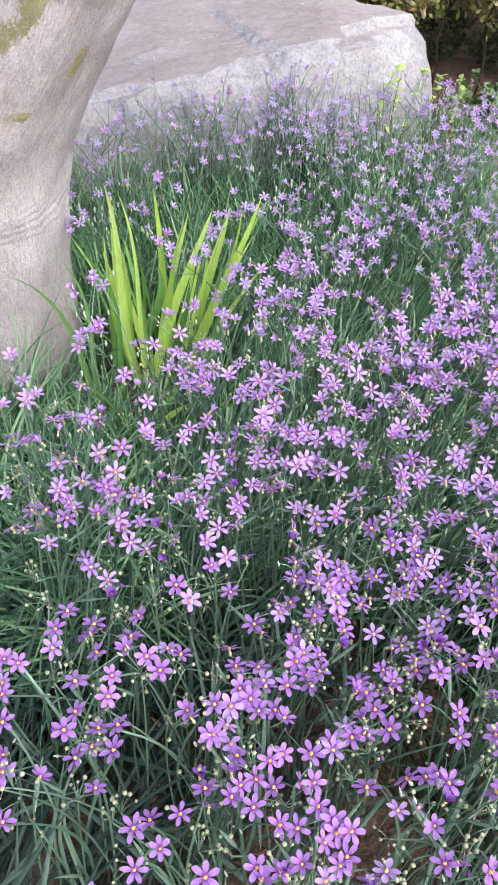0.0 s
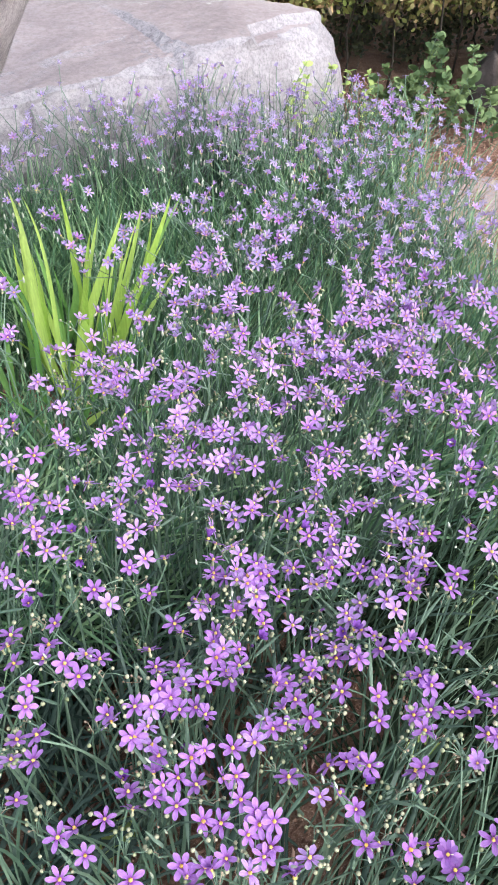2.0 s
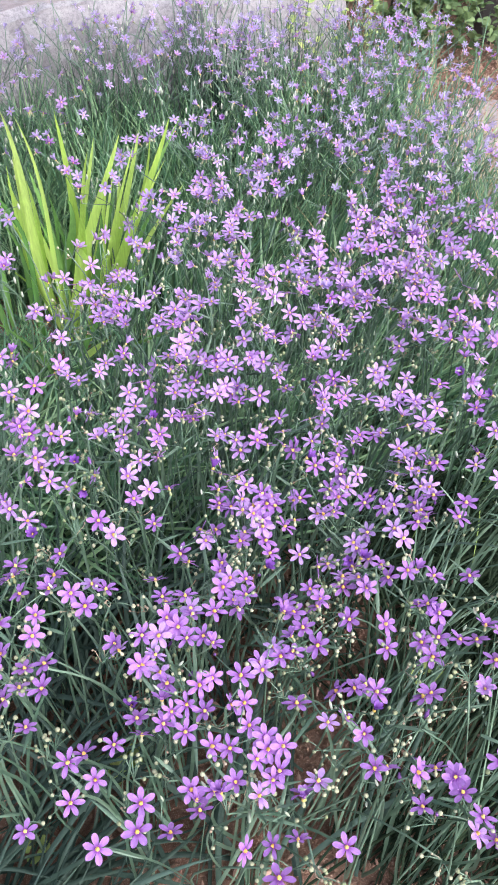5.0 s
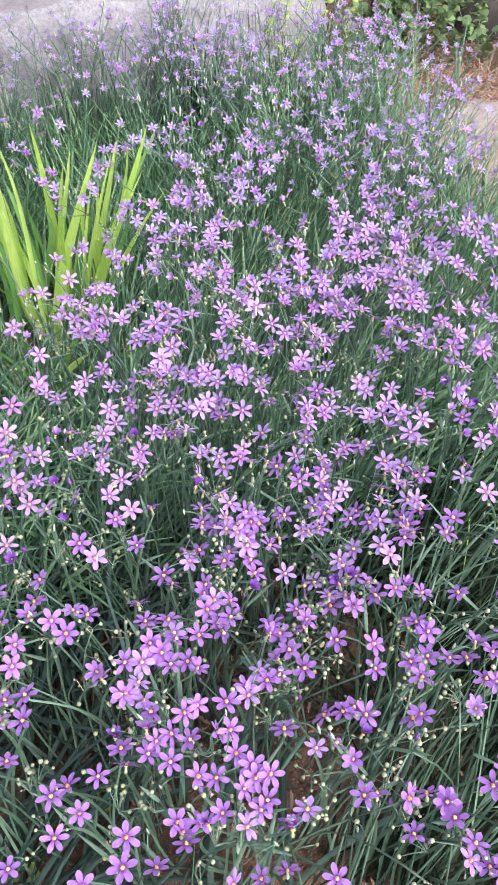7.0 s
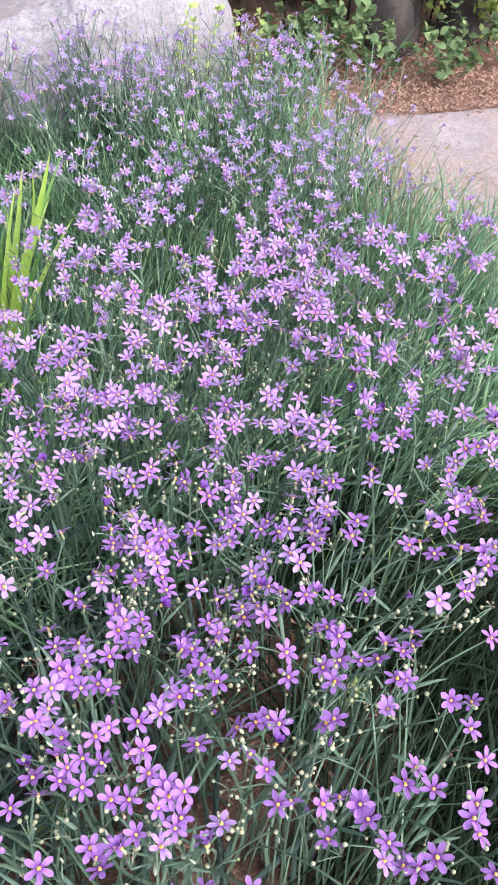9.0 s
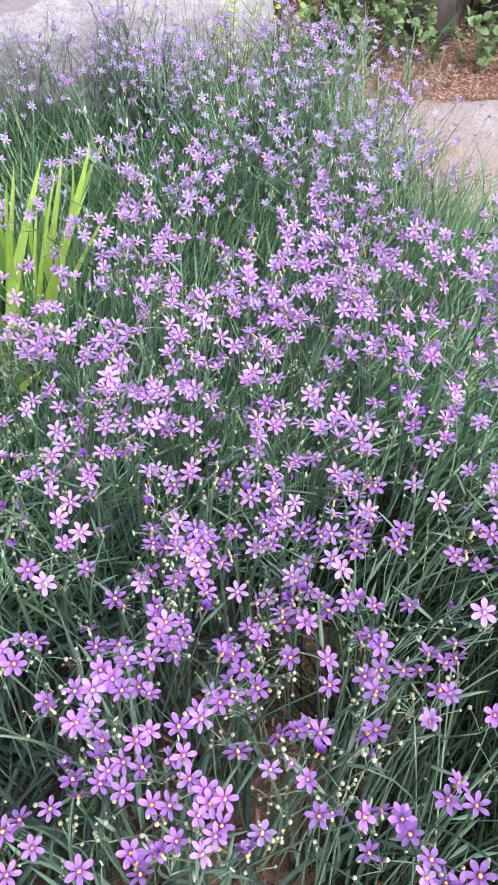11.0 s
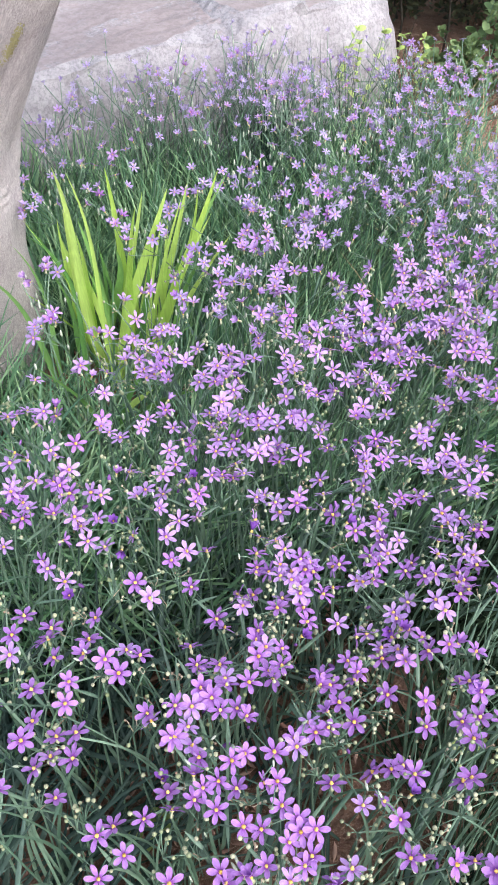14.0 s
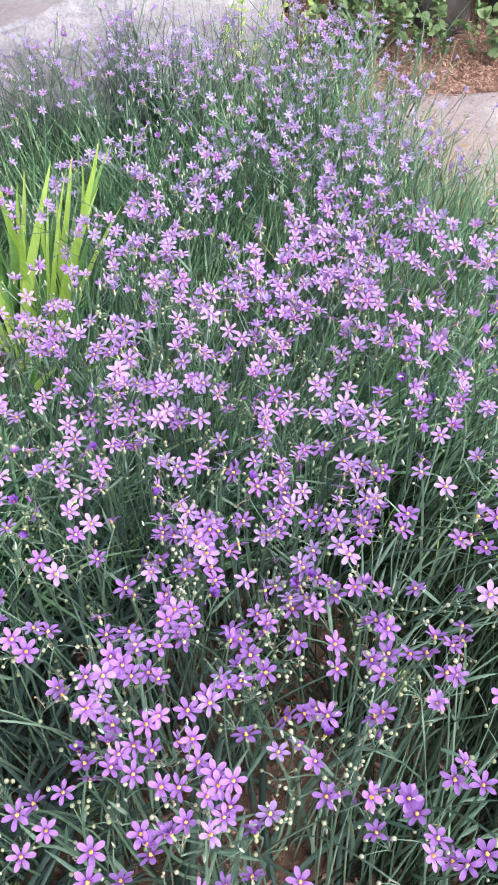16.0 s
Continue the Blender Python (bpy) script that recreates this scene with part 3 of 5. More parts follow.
def joined_flower(form, m, eyed):
    """A whole corolla as one mesh, for plants far from the path of view."""
    vs, fs, off = [], [], 0
    k, up = form % 3, radians(TILTS[form])
    me = PETAL[m][k]
    co = np.array([v.co[:] for v in me.vertices]) * np.array([1.0, 0.87, 1.0])
    for j in range(6):
        a = j * math.pi / 3
        rot = np.array([[math.cos(a), -math.sin(a), 0], [math.sin(a), math.cos(a), 0], [0, 0, 1]])
        raised = np.array([[math.cos(up), 0, -math.sin(up)], [0, 1, 0], [math.sin(up), 0, math.cos(up)]])
        vs.append(co @ raised.T @ rot.T + np.array([0, 0, 0.0003 * (j % 2)]))
        fs += [tuple(i + off for i in p.vertices) for p in me.polygons]
        off += len(co)
    split = len(fs)
    for extra, keep in ((THROAT, True), (EYE_MESH, eyed)):
        if keep:
            vs.append(np.array([v.co[:] for v in extra.vertices]) * (0.8 if extra is EYE_MESH else 1.0))
            fs += [tuple(i + off for i in p.vertices) for p in extra.polygons]
            off += len(extra.vertices)
    out = mesh_of("flower", np.concatenate(vs), fs, PETALS[m])
    out.materials.append(POD)
    out.materials.append(EYE)
    for i in range(split, len(fs)):
        out.polygons[i].material_index = 1 if i < split + len(THROAT.polygons) else 2
    return out


COROLLA = [[joined_flower(k, m, False) for k in range(5)] for m in range(4)]
WHOLE = [[joined_flower(k, m, True) for k in range(5)] for m in range(4)]
ROOM = []


def stalk(points, r0, r1):
    n = len(points)
    return tube(points, np.linspace(r0, r1, n), 5)


def LEAN_WAY(base):
    """The way in which a clump's blades lie: combed over towards the path in the middle of the bed, any way elsewhere."""
    if base[0] > 0.22 and base[1] < 0.95:
        return 0.45
    if base[1] < 0.45:
        return 1.2 + 2.6 * noise.noise(Vector((base[0] * 7, base[1] * 7, 3.3)))
    return 0.75 if 0.45 < base[1] < 1.1 and base[0] > -0.1 else None


def LEAN(base):
    way = LEAN_WAY(base)
    return rng.uniform(0, 6.283) if way is None else way + rng.normal(0, 0.8)


def single_leaves(plant, base, count):
    """The broader leaves of a clump, each by itself."""
    for _ in range(count // 3 if base[1] > 0.9 else count // 2 if SPARSE(base) < 0.6 else count):
        h = LEAN(base)
        pts = arch((*rng.normal(0, 0.025, 2), 0), h, rng.uniform(0.7, 1.35), rng.uniform(0.18, 0.30) * TALL(base), rng.uniform(0.6, 2.3), 9, rng.normal(0, 0.5))
        turn = rng.normal(0, 0.5)
        side = np.array([-math.sin(h) * math.cos(turn), math.cos(h) * math.cos(turn), math.sin(turn)])
        v, f = ribbon(pts, np.array([0.7, 0.95, 1, 1, 1, 0.92, 0.75, 0.45, 0.05]) * rng.uniform(0.0036, 0.0062) * (0.7 if base[0] > 0.22 else 1.0), np.tile(side, (9, 1)))
        part("leaf", mesh_of("leaf", v, f, BLADE_ONE), plant)


def seed_head(plant, p):
    """A spent stalk beside a flower: a fan of thin pedicels with round pale pods, and some dried bits."""
    top = p + np.array([*rng.normal(0, 0.016, 2), rng.uniform(-0.045, 0.002)])
    foot = np.array([*rng.normal(0, 0.025, 2), 0.0])
    ctrl = foot + (top - foot) * np.array([0.25, 0.25, 0.75]) + rng.normal(0, 0.02, 3) * np.array([1, 1, 0.2])
    s = np.linspace(0, 1, 8)[:, None]
    bits = [stalk(foot * (1 - s) ** 2 + 2 * ctrl * s * (1 - s) + top * s ** 2, 0.0011, 0.0007)]
    pods, dried = [], []
    way = rng.uniform(0, 6.283)
    ball = np.array([v.co[:] for v in POD_MESH.vertices])
    faces = [tuple(q.vertices) for q in POD_MESH.polygons]
    for _ in range(int(rng.integers(4, 9))):
        a, e, r = way + rng.normal(0, 1.0), rng.uniform(-0.2, 1.2), rng.uniform(0.008, 0.020)
        end = top + r * np.array([math.cos(a) * math.cos(e), math.sin(a) * math.cos(e), math.sin(e)])
        pedicel = np.array([top, (top + end) / 2 + np.array([0, 0, 0.002]), end])
        if rng.random() < 0.74:
            bits.append(stalk(pedicel, 0.0004, 0.0003))
            pods.append((end + ball * rng.uniform(0.5, 0.85), faces))
        else:
            end = top + (end - top) * rng.uniform(0.35, 0.75)
            pedicel = np.array([top, (top + end) / 2 + rng.normal(0, 0.0015, 3), end])
            dried.append(stalk(pedicel, 0.0003, 0.0002))
            dried.append((end + ball * rng.uniform(0.3, 0.5), faces))
    head = part("seed_stalk", mesh_of("seed_stalk", *joined(bits), STALK), plant)
    if pods:
        part("seed_pods", mesh_of("seed_pods", *joined(pods), POD), head, None, "cluster of round pale green pods")
    if dried:
        part("dried_pods", mesh_of("dried_pods", *joined(dried), DRIED), head, None, "brown dried pods")


def flowering_clump(bx, by, spots, leaves=165):
    """One clump: arching blades, and a stalk, pods and buds for each flower. Numbers in millimetres."""
    base = np.array([bx, by, 0]) / 1000
    far = base[1] > 0.82
    ROOM.append((base[0], base[1]))
    plant = thing("blue_eyed_grass", tuple(base), CLUMP_FAR if far else CLUMP_NEAR, "flower", "blue-eyed grass in the bed")
    count = 8 + int(leaves * SPARSE(base) * (0.8 if base[1] > 0.6 else 0.7 if base[0] > 0.2 else 0.5 if base[1] > 0.45 else 0.36 if base[0] < -0.1 else 0.2))
    roots = np.column_stack([rng.normal(0, 0.036, count), rng.normal(0, 0.036, count), np.zeros(count)])
    roots = off_bare(base, roots)
    reach = TALL(base)
    upright = base[1] > 0.8
    # right front: darker grass, with the shade put into its colour
    low_side = base[0] > 0.14 and base[1] < 0.62
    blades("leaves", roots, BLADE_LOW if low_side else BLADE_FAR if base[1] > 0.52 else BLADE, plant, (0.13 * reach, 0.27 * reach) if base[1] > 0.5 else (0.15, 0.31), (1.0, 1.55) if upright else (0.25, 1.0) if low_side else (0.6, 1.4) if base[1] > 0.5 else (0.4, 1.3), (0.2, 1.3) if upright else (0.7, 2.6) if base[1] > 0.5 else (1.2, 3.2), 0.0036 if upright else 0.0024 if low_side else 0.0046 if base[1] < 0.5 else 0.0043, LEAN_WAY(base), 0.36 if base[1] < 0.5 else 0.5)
    single_leaves(plant, base, 7 if base[0] < 0.19 else 2 if base[1] > 0.6 else 1)
    spot = np.array(spots, float).reshape(-1, 3) / 1000 - base
    near = base[1] < 0.45
    far_buds = []
    tip = 15 if near else 24 if base[1] < 0.6 else 30
    face = 24 if near else 20 if base[1] < 0.6 else 8 if not far else 3
    for p in spot:
        # one stalk carries one to four flowers on short pedicels
        mates = rng.poisson((1.6 if base[0] > 0.05 else 1.0) if base[1] > 1.08 else 1.45 if base[1] > 0.7 else 0.5 if base[1] > 0.45 else 0.04)
        wide = 0.017 if base[1] > 1.08 else 0.010
        heads = [p] + [p + np.array([*rng.normal(0, wide, 2), rng.normal(-0.006, 0.006)]) for _ in range(min(mates, 6))]
        bits, curve = [], None
        for p in heads:
            tilt = Euler((radians(face + rng.normal(0, tip)), radians(rng.normal(0, tip)), rng.uniform(0, 6.28))).to_matrix().to_4x4()
            size = rng.uniform(0.88, 1.1) * (0.98 + 0.13 * min(base[1], 0.7) - 0.36 * max(0.0, min(0.5, base[1] - 0.75)))
            at = Matrix.Translation(p) @ tilt @ Matrix.Scale(size, 4)
            # paler farther back and deeper in front: haze put into the petal colour
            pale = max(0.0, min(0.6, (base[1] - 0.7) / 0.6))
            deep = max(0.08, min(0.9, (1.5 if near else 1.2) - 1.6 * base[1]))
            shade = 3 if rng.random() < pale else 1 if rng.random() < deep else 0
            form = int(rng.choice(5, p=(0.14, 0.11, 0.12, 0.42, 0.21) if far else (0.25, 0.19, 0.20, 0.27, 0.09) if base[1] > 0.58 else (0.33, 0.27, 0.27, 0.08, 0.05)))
            # closed front flowers: own dark violet, deepened for the shade among the heads
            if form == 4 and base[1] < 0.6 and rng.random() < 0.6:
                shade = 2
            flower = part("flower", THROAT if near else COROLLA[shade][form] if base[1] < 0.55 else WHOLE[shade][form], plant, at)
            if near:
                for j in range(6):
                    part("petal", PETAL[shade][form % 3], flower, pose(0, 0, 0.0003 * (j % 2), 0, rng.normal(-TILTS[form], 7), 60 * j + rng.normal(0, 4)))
            if base[1] < 0.55:
                part("eye", EYE_MESH, flower)
            under = np.array((at @ Vector((0, 0, -0.0050)))[:])
            if curve is None:
                foot = np.array([*rng.normal(0, 0.022, 2), 0.0])
                ctrl = foot + (under - foot) * np.array([0.22, 0.22, rng.uniform(0.55, 0.85)]) + rng.normal(0, 0.03, 3) * np.array([1, 1, 0.3])
                s = np.linspace(0, 1, 9)[:, None]
                curve = foot * (1 - s) ** 2 + 2 * ctrl * s * (1 - s) + under * s ** 2
                # the stem is flat, with a wing on either side
                h = rng.uniform(0, 6.283)
                bits.append(ribbon(curve, np.linspace(0.0036, 0.0017, 9) * (0.7 if far else rng.uniform(0.75, 1.15)), np.tile(np.array([-math.sin(h), math.cos(h), 0.1]), (9, 1)), 0.2))
                # the leafy bract that points away below the flowers
                if rng.random() < 0.6:
                    h = rng.uniform(0, 6.283)
                    line = arch(curve[6], h, rng.uniform(0.2, 1.3), rng.uniform(0.018, 0.045), rng.uniform(0, 0.9), 5)
                    bits.append(ribbon(line, np.array([0.7, 1, 0.9, 0.6, 0.05]) * 0.0032, np.tile(np.array([-math.sin(h), math.cos(h), 0.0]), (5, 1))))
            else:
                bits.append(stalk(np.array([curve[6], (curve[6] + under) / 2 + rng.normal(0, 0.002, 3), under]), 0.0006, 0.0004))
        ends = []
        for _ in range(int(rng.integers(0, 3)) if not far else rng.poisson(2.5)):
            start_at = curve[int(rng.integers(6, 9))]
            end = start_at + np.array([*rng.normal(0, 0.010, 2), rng.uniform(0.001, 0.014)])
            ends.append(end)
            bits.append(stalk(np.array([start_at, (start_at + end) / 2 + np.array([0, 0, 0.002]), end]), 0.0005, 0.0004))
        v, f = joined(bits)
        part("stalk", mesh_of("stalk", v, f, STALK), plant)
        if not far and rng.random() < (0.12 if base[0] > 0.22 else 0.55):
            seed_head(plant, p)
        for end in ends:
            m, called = ((BUD_MESH, "bud"), (POD_MESH, "seed_pod"), (WILTED_MESH, "wilted_flower"))[int(rng.choice(3, p=(0.42, 0.44, 0.14) if not far else (0.75, 0.2, 0.05)))]
            if base[1] > 0.6:
                size = rng.uniform(0.6, 0.95)
                far_buds.append((end + np.array([v.co[:] for v in BUD_MESH.vertices]) * size, [tuple(q.vertices) for q in BUD_MESH.polygons]))
                continue
            part(called, m, plant, Matrix.Translation(end) @ pose(0, 0, 0, rng.normal(0, 35), rng.normal(0, 35), 0) @ Matrix.Scale(rng.uniform(0.5, 0.85), 4))
    if leaves > 20 and (base[1] > 1.36 or (base[1] > 1.02 and base[0] > 0.1)):
        heads, stems = [], []
        for _ in range(22 if leaves > 100 else 15):
            p = spot[int(rng.integers(len(spot)))] + np.array([*rng.normal(0, 0.046, 2), rng.normal(-0.008, 0.018)])
            turn = np.array(Euler((radians(rng.normal(12, 24)), radians(rng.normal(0, 24)), rng.uniform(0, 6.28))).to_matrix())
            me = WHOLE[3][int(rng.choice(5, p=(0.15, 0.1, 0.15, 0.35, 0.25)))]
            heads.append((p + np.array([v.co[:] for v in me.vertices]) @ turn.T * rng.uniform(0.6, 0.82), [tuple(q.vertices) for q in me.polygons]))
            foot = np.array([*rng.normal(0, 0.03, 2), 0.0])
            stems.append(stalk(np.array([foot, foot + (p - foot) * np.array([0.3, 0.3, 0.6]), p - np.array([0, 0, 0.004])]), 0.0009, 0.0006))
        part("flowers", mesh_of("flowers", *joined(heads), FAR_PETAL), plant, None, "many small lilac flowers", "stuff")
        part("stalks", mesh_of("stalks", *joined(stems), STALK), plant, None, "", "stuff")
    if far_buds:
        part("buds", mesh_of("buds", *joined(far_buds), BUD), plant, None, "upright white buds", "stuff")


CLUMP_NEAR = "blue-eyed grass in bloom, lilac six-petalled flowers over narrow blue-green leaves"
CLUMP_FAR = "blue-eyed grass in bloom beside the granite block, lilac flowers over fresh green leaves"


BARE = ((0.08, 0.48, 0.065), (0.15, 0.47, 0.055), (0.20, 0.44, 0.05), (-0.04, 0.31, 0.08), (0.13, 0.31, 0.065), (0.09, 0.40, 0.065), (-0.08, 0.27, 0.05), (0.437, 0.49, 0.045), (0.475, 0.73, 0.05))


def off_bare(base, roots):
    """The roots that do not stand on one of the bare patches of soil."""
    keep = [all(math.hypot(base[0] + r[0] - x, base[1] + r[1] - y) > d * rng.uniform(0.7, 1.3) for x, y, d in BARE) for r in roots]
    return roots[keep] if sum(keep) > 2 else roots[:3]


def SPARSE(base):
    """How thickly the blades stand: thin over the bare soil in front."""
    d = math.hypot((base[0] - 0.03) / 0.24, (base[1] - 0.36) / 0.27)
    return min(1.0, d ** 3)


def TALL(base):
    """How long the blades grow: shorter towards the granite block and the path, and before the sword leaves."""
    s = 1.0 - 0.16 * max(0.0, min(1.0, (base[1] - 0.65) / 0.4)) + 0.14 * max(0.0, min(1.0, (base[1] - 1.15) / 0.15))
    if -0.3 < base[0] < 0.03 and 0.72 < base[1] < 1.0:
        s *= 0.6
    return s


flowering_clump(-27, 253, (-74, 225, 267, -71, 198, 266, -63, 230, 267, -55, 212, 266, -50, 162, 284, -42, 232, 274, -29, 253, 286, -25, 169, 287, -25, 244, 286, -23, 188, 283, -22, 232, 285, -7, 236, 292, -7, 250, 298, -4, 165, 291, -1, 242, 297, 8, 227, 297, 10, 190, 293, 10, 245, 300, 22, 239, 300, 25, 216, 296, 40, 242, 300))
flowering_clump(53, 210, (13, 183, 293, 15, 177, 291, 25, 188, 293, 29, 186, 293, 37, 214, 296, 39, 192, 294, 41, 151, 291, 51, 228, 297, 53, 182, 294, 54, 205, 296, 59, 152, 292, 61, 219, 297, 62, 211, 296, 63, 191, 295, 68, 196, 296, 72, 212, 297, 81, 176, 296, 81, 180, 296, 92, 187, 297, 103, 145, 300))
flowering_clump(141, 235, (104, 225, 298, 118, 227, 297, 127, 215, 299, 127, 249, 296, 129, 190, 302, 135, 251, 295, 137, 190, 302, 137, 231, 297, 142, 245, 296, 154, 163, 304, 156, 185, 303, 168, 186, 303, 174, 239, 295, 180, 241, 295, 188, 269, 294, 188, 275, 293, 210, 279, 298, 218, 240, 297))
flowering_clump(201, 207, (180, 180, 303, 182, 170, 303, 184, 145, 303, 190, 154, 303, 203, 137, 302, 213, 188, 300, 217, 141, 301, 219, 243, 297, 222, 277, 299, 223, 197, 299, 229, 181, 300, 230, 286, 303, 231, 260, 299, 237, 257, 300, 241, 279, 301, 247, 149, 300, 248, 125, 301, 248, 159, 300, 249, 280, 303, 251, 290, 306, 253, 167, 300, 262, 237, 300, 268, 215, 299, 269, 193, 299, 276, 233, 299, 302, 270, 315))
flowering_clump(-134, 375, (-181, 338, 297, -178, 318, 297, -176, 308, 298, -170, 335, 297, -147, 366, 296, -146, 349, 296, -140, 382, 297, -122, 357, 298, -121, 310, 313, -118, 289, 308, -117, 369, 298, -110, 340, 304))
flowering_clump(-135, 277, (-171, 286, 298, -165, 262, 298, -164, 250, 298, -157, 217, 295, -138, 246, 297, -125, 276, 306, -115, 260, 297, -105, 267, 299, -100, 242, 290, -99, 182, 267, -89, 265, 299))
flowering_clump(-64, 354, (-101, 278, 305, -96, 298, 314, -95, 314, 315, -88, 340, 308, -87, 279, 308, -86, 354, 304, -72, 335, 308, -61, 323, 308, -57, 344, 304, -47, 340, 302))
flowering_clump(-15, 335, (-39, 293, 304, -36, 287, 304, -23, 276, 301, -20, 298, 304, -11, 282, 303, -8, 270, 299, -8, 297, 304, -5, 332, 299, -3, 262, 300, -2, 311, 304, 3, 305, 304, 6, 303, 304, 12, 293, 304, 16, 318, 303, 17, 312, 304, 19, 258, 301, 24, 294, 304, 28, 262, 302, 30, 287, 305))
flowering_clump(94, 334, (48, 262, 302, 49, 243, 300, 63, 272, 301, 64, 266, 300, 74, 283, 299, 78, 276, 299, 84, 312, 298, 85, 240, 298, 87, 279, 299, 87, 320, 297, 88, 291, 299, 92, 312, 297, 97, 298, 298, 106, 283, 298, 108, 334, 292, 111, 317, 294, 114, 247, 297, 114, 324, 293, 134, 306, 291, 157, 280, 292))
flowering_clump(217, 358, (152, 333, 291, 160, 300, 291, 166, 349, 296, 169, 336, 298, 183, 282, 293, 184, 339, 302, 185, 364, 309, 186, 307, 301, 191, 339, 302, 192, 307, 303, 196, 284, 295, 197, 372, 318, 199, 300, 302, 201, 329, 307, 204, 375, 320, 222, 316, 324, 228, 366, 347, 259, 338, 346, 268, 339, 346, 273, 302, 324, 278, 332, 338, 293, 304, 326, 300, 334, 337, 302, 311, 329, 317, 320, 330, 318, 329, 330))
flowering_clump(-132, 476, (-165, 446, 303, -131, 431, 301, -126, 424, 301, -125, 471, 313, -117, 452, 301, -111, 411, 300, -106, 398, 299))
flowering_clump(-16, 443, (-55, 411, 295, -43, 396, 294, -27, 434, 292, -14, 443, 292, -10, 409, 288, 3, 442, 291, 10, 383, 280, 28, 403, 284))
flowering_clump(40, 399, (-10, 350, 294, 12, 330, 301, 16, 374, 281, 31, 393, 283, 33, 314, 303, 40, 355, 293, 40, 399, 288, 41, 338, 298, 47, 346, 297, 48, 324, 300, 51, 318, 300, 58, 328, 300, 58, 382, 294, 59, 344, 297, 75, 354, 297, 77, 391, 300, 80, 367, 296))
flowering_clump(141, 454, (103, 393, 302, 110, 414, 304, 117, 356, 289, 120, 449, 314, 127, 445, 308, 128, 399, 300, 134, 453, 305, 136, 347, 286, 136, 401, 300, 137, 423, 302, 143, 416, 300, 145, 361, 288, 148, 344, 288, 149, 375, 292, 150, 443, 297, 151, 370, 291, 161, 380, 298, 163, 406, 303, 176, 396, 309, 180, 374, 309, 184, 397, 310))
flowering_clump(296, 469, (269, 445, 296, 274, 458, 296, 279, 416, 309, 281, 359, 341, 298, 360, 334, 299, 485, 295, 323, 391, 313, 323, 454, 294, 330, 336, 328, 332, 410, 299, 333, 427, 297, 341, 381, 312, 347, 415, 298, 350, 454, 295, 376, 467, 295, 381, 444, 295, 386, 467, 295))
flowering_clump(-161, 522, (-190, 464, 301, -185, 482, 305, -173, 480, 308, -164, 513, 333, -160, 485, 328, -160, 519, 339, -159, 491, 330, -148, 510, 339, -145, 471, 321, -140, 496, 328, -130, 523, 337, -125, 516, 337, -118, 484, 334, -118, 495, 325, -113, 505, 331, -112, 542, 325))
flowering_clump(-82, 488, (-109, 474, 305, -97, 454, 297, -90, 476, 299, -89, 498, 304, -82, 447, 296, -77, 474, 297, -68, 444, 296, -59, 459, 295, -32, 458, 293))
flowering_clump(-28, 564, (-77, 523, 304, -65, 528, 300, -58, 500, 299, -51, 508, 298, -36, 527, 297, -31, 556, 298, -25, 538, 297, -21, 475, 293, -19, 567, 299, -15, 521, 295, -10, 525, 295, -7, 496, 293, -4, 505, 293))
flowering_clump(39, 557, (12, 553, 297, 15, 565, 300, 17, 525, 295, 18, 523, 294, 27, 555, 298, 30, 537, 296, 32, 566, 299, 37, 524, 296, 47, 494, 298, 51, 549, 297))
flowering_clump(78, 486, (41, 455, 299, 43, 416, 294, 44, 430, 301, 44, 468, 299, 47, 449, 299, 61, 439, 306, 62, 406, 303, 62, 416, 305, 63, 481, 306, 67, 430, 306, 70, 402, 304, 82, 410, 305, 83, 486, 309, 86, 415, 307, 88, 460, 320, 89, 408, 304, 101, 458, 320, 109, 454, 319))
flowering_clump(79, 585, (53, 581, 301, 59, 558, 298, 70, 536, 297, 71, 557, 298, 71, 580, 301, 90, 543, 298, 104, 506, 304, 113, 574, 299))
flowering_clump(151, 553, (130, 481, 299, 132, 507, 300, 140, 538, 299, 146, 518, 300, 146, 525, 299, 149, 541, 299, 154, 485, 289, 162, 550, 298, 162, 561, 298, 163, 530, 299, 170, 537, 297, 171, 493, 282, 176, 556, 297, 178, 500, 283))
flowering_clump(186, 493, (148, 455, 294, 152, 467, 294, 165, 445, 293, 193, 424, 299, 201, 395, 313, 206, 462, 286, 213, 471, 285, 215, 453, 287, 217, 428, 292, 218, 402, 312, 220, 448, 288, 224, 428, 292, 231, 456, 289, 238, 455, 290))
flowering_clump(222, 569, (189, 531, 297, 197, 498, 286, 204, 521, 295, 204, 528, 296, 204, 566, 298, 208, 556, 298, 218, 510, 295, 221, 498, 294, 223, 536, 300, 230, 524, 301, 231, 553, 301, 232, 519, 300, 232, 521, 301, 236, 498, 299, 241, 489, 297, 248, 523, 303, 250, 511, 301, 259, 540, 303))
flowering_clump(319, 581, (279, 520, 300, 282, 493, 298, 286, 558, 300, 289, 514, 296, 292, 546, 299, 294, 577, 302, 295, 526, 297, 301, 603, 303, 303, 552, 298, 308, 575, 300, 309, 529, 296, 321, 518, 295, 322, 512, 295, 329, 600, 301, 331, 524, 296, 337, 537, 296, 338, 558, 298, 342, 551, 297, 353, 510, 296, 354, 561, 298, 377, 555, 297, 378, 509, 297, 386, 500, 297, 394, 470, 295, 403, 505, 297, 404, 496, 297))
flowering_clump(-192, 580, (-225, 567, 302, -222, 579, 302, -213, 509, 300, -209, 578, 301, -193, 572, 301))
flowering_clump(-164, 638, (-188, 607, 299, -180, 610, 298, -171, 617, 297, -170, 663, 297, -160, 597, 298, -155, 616, 297, -145, 622, 295))
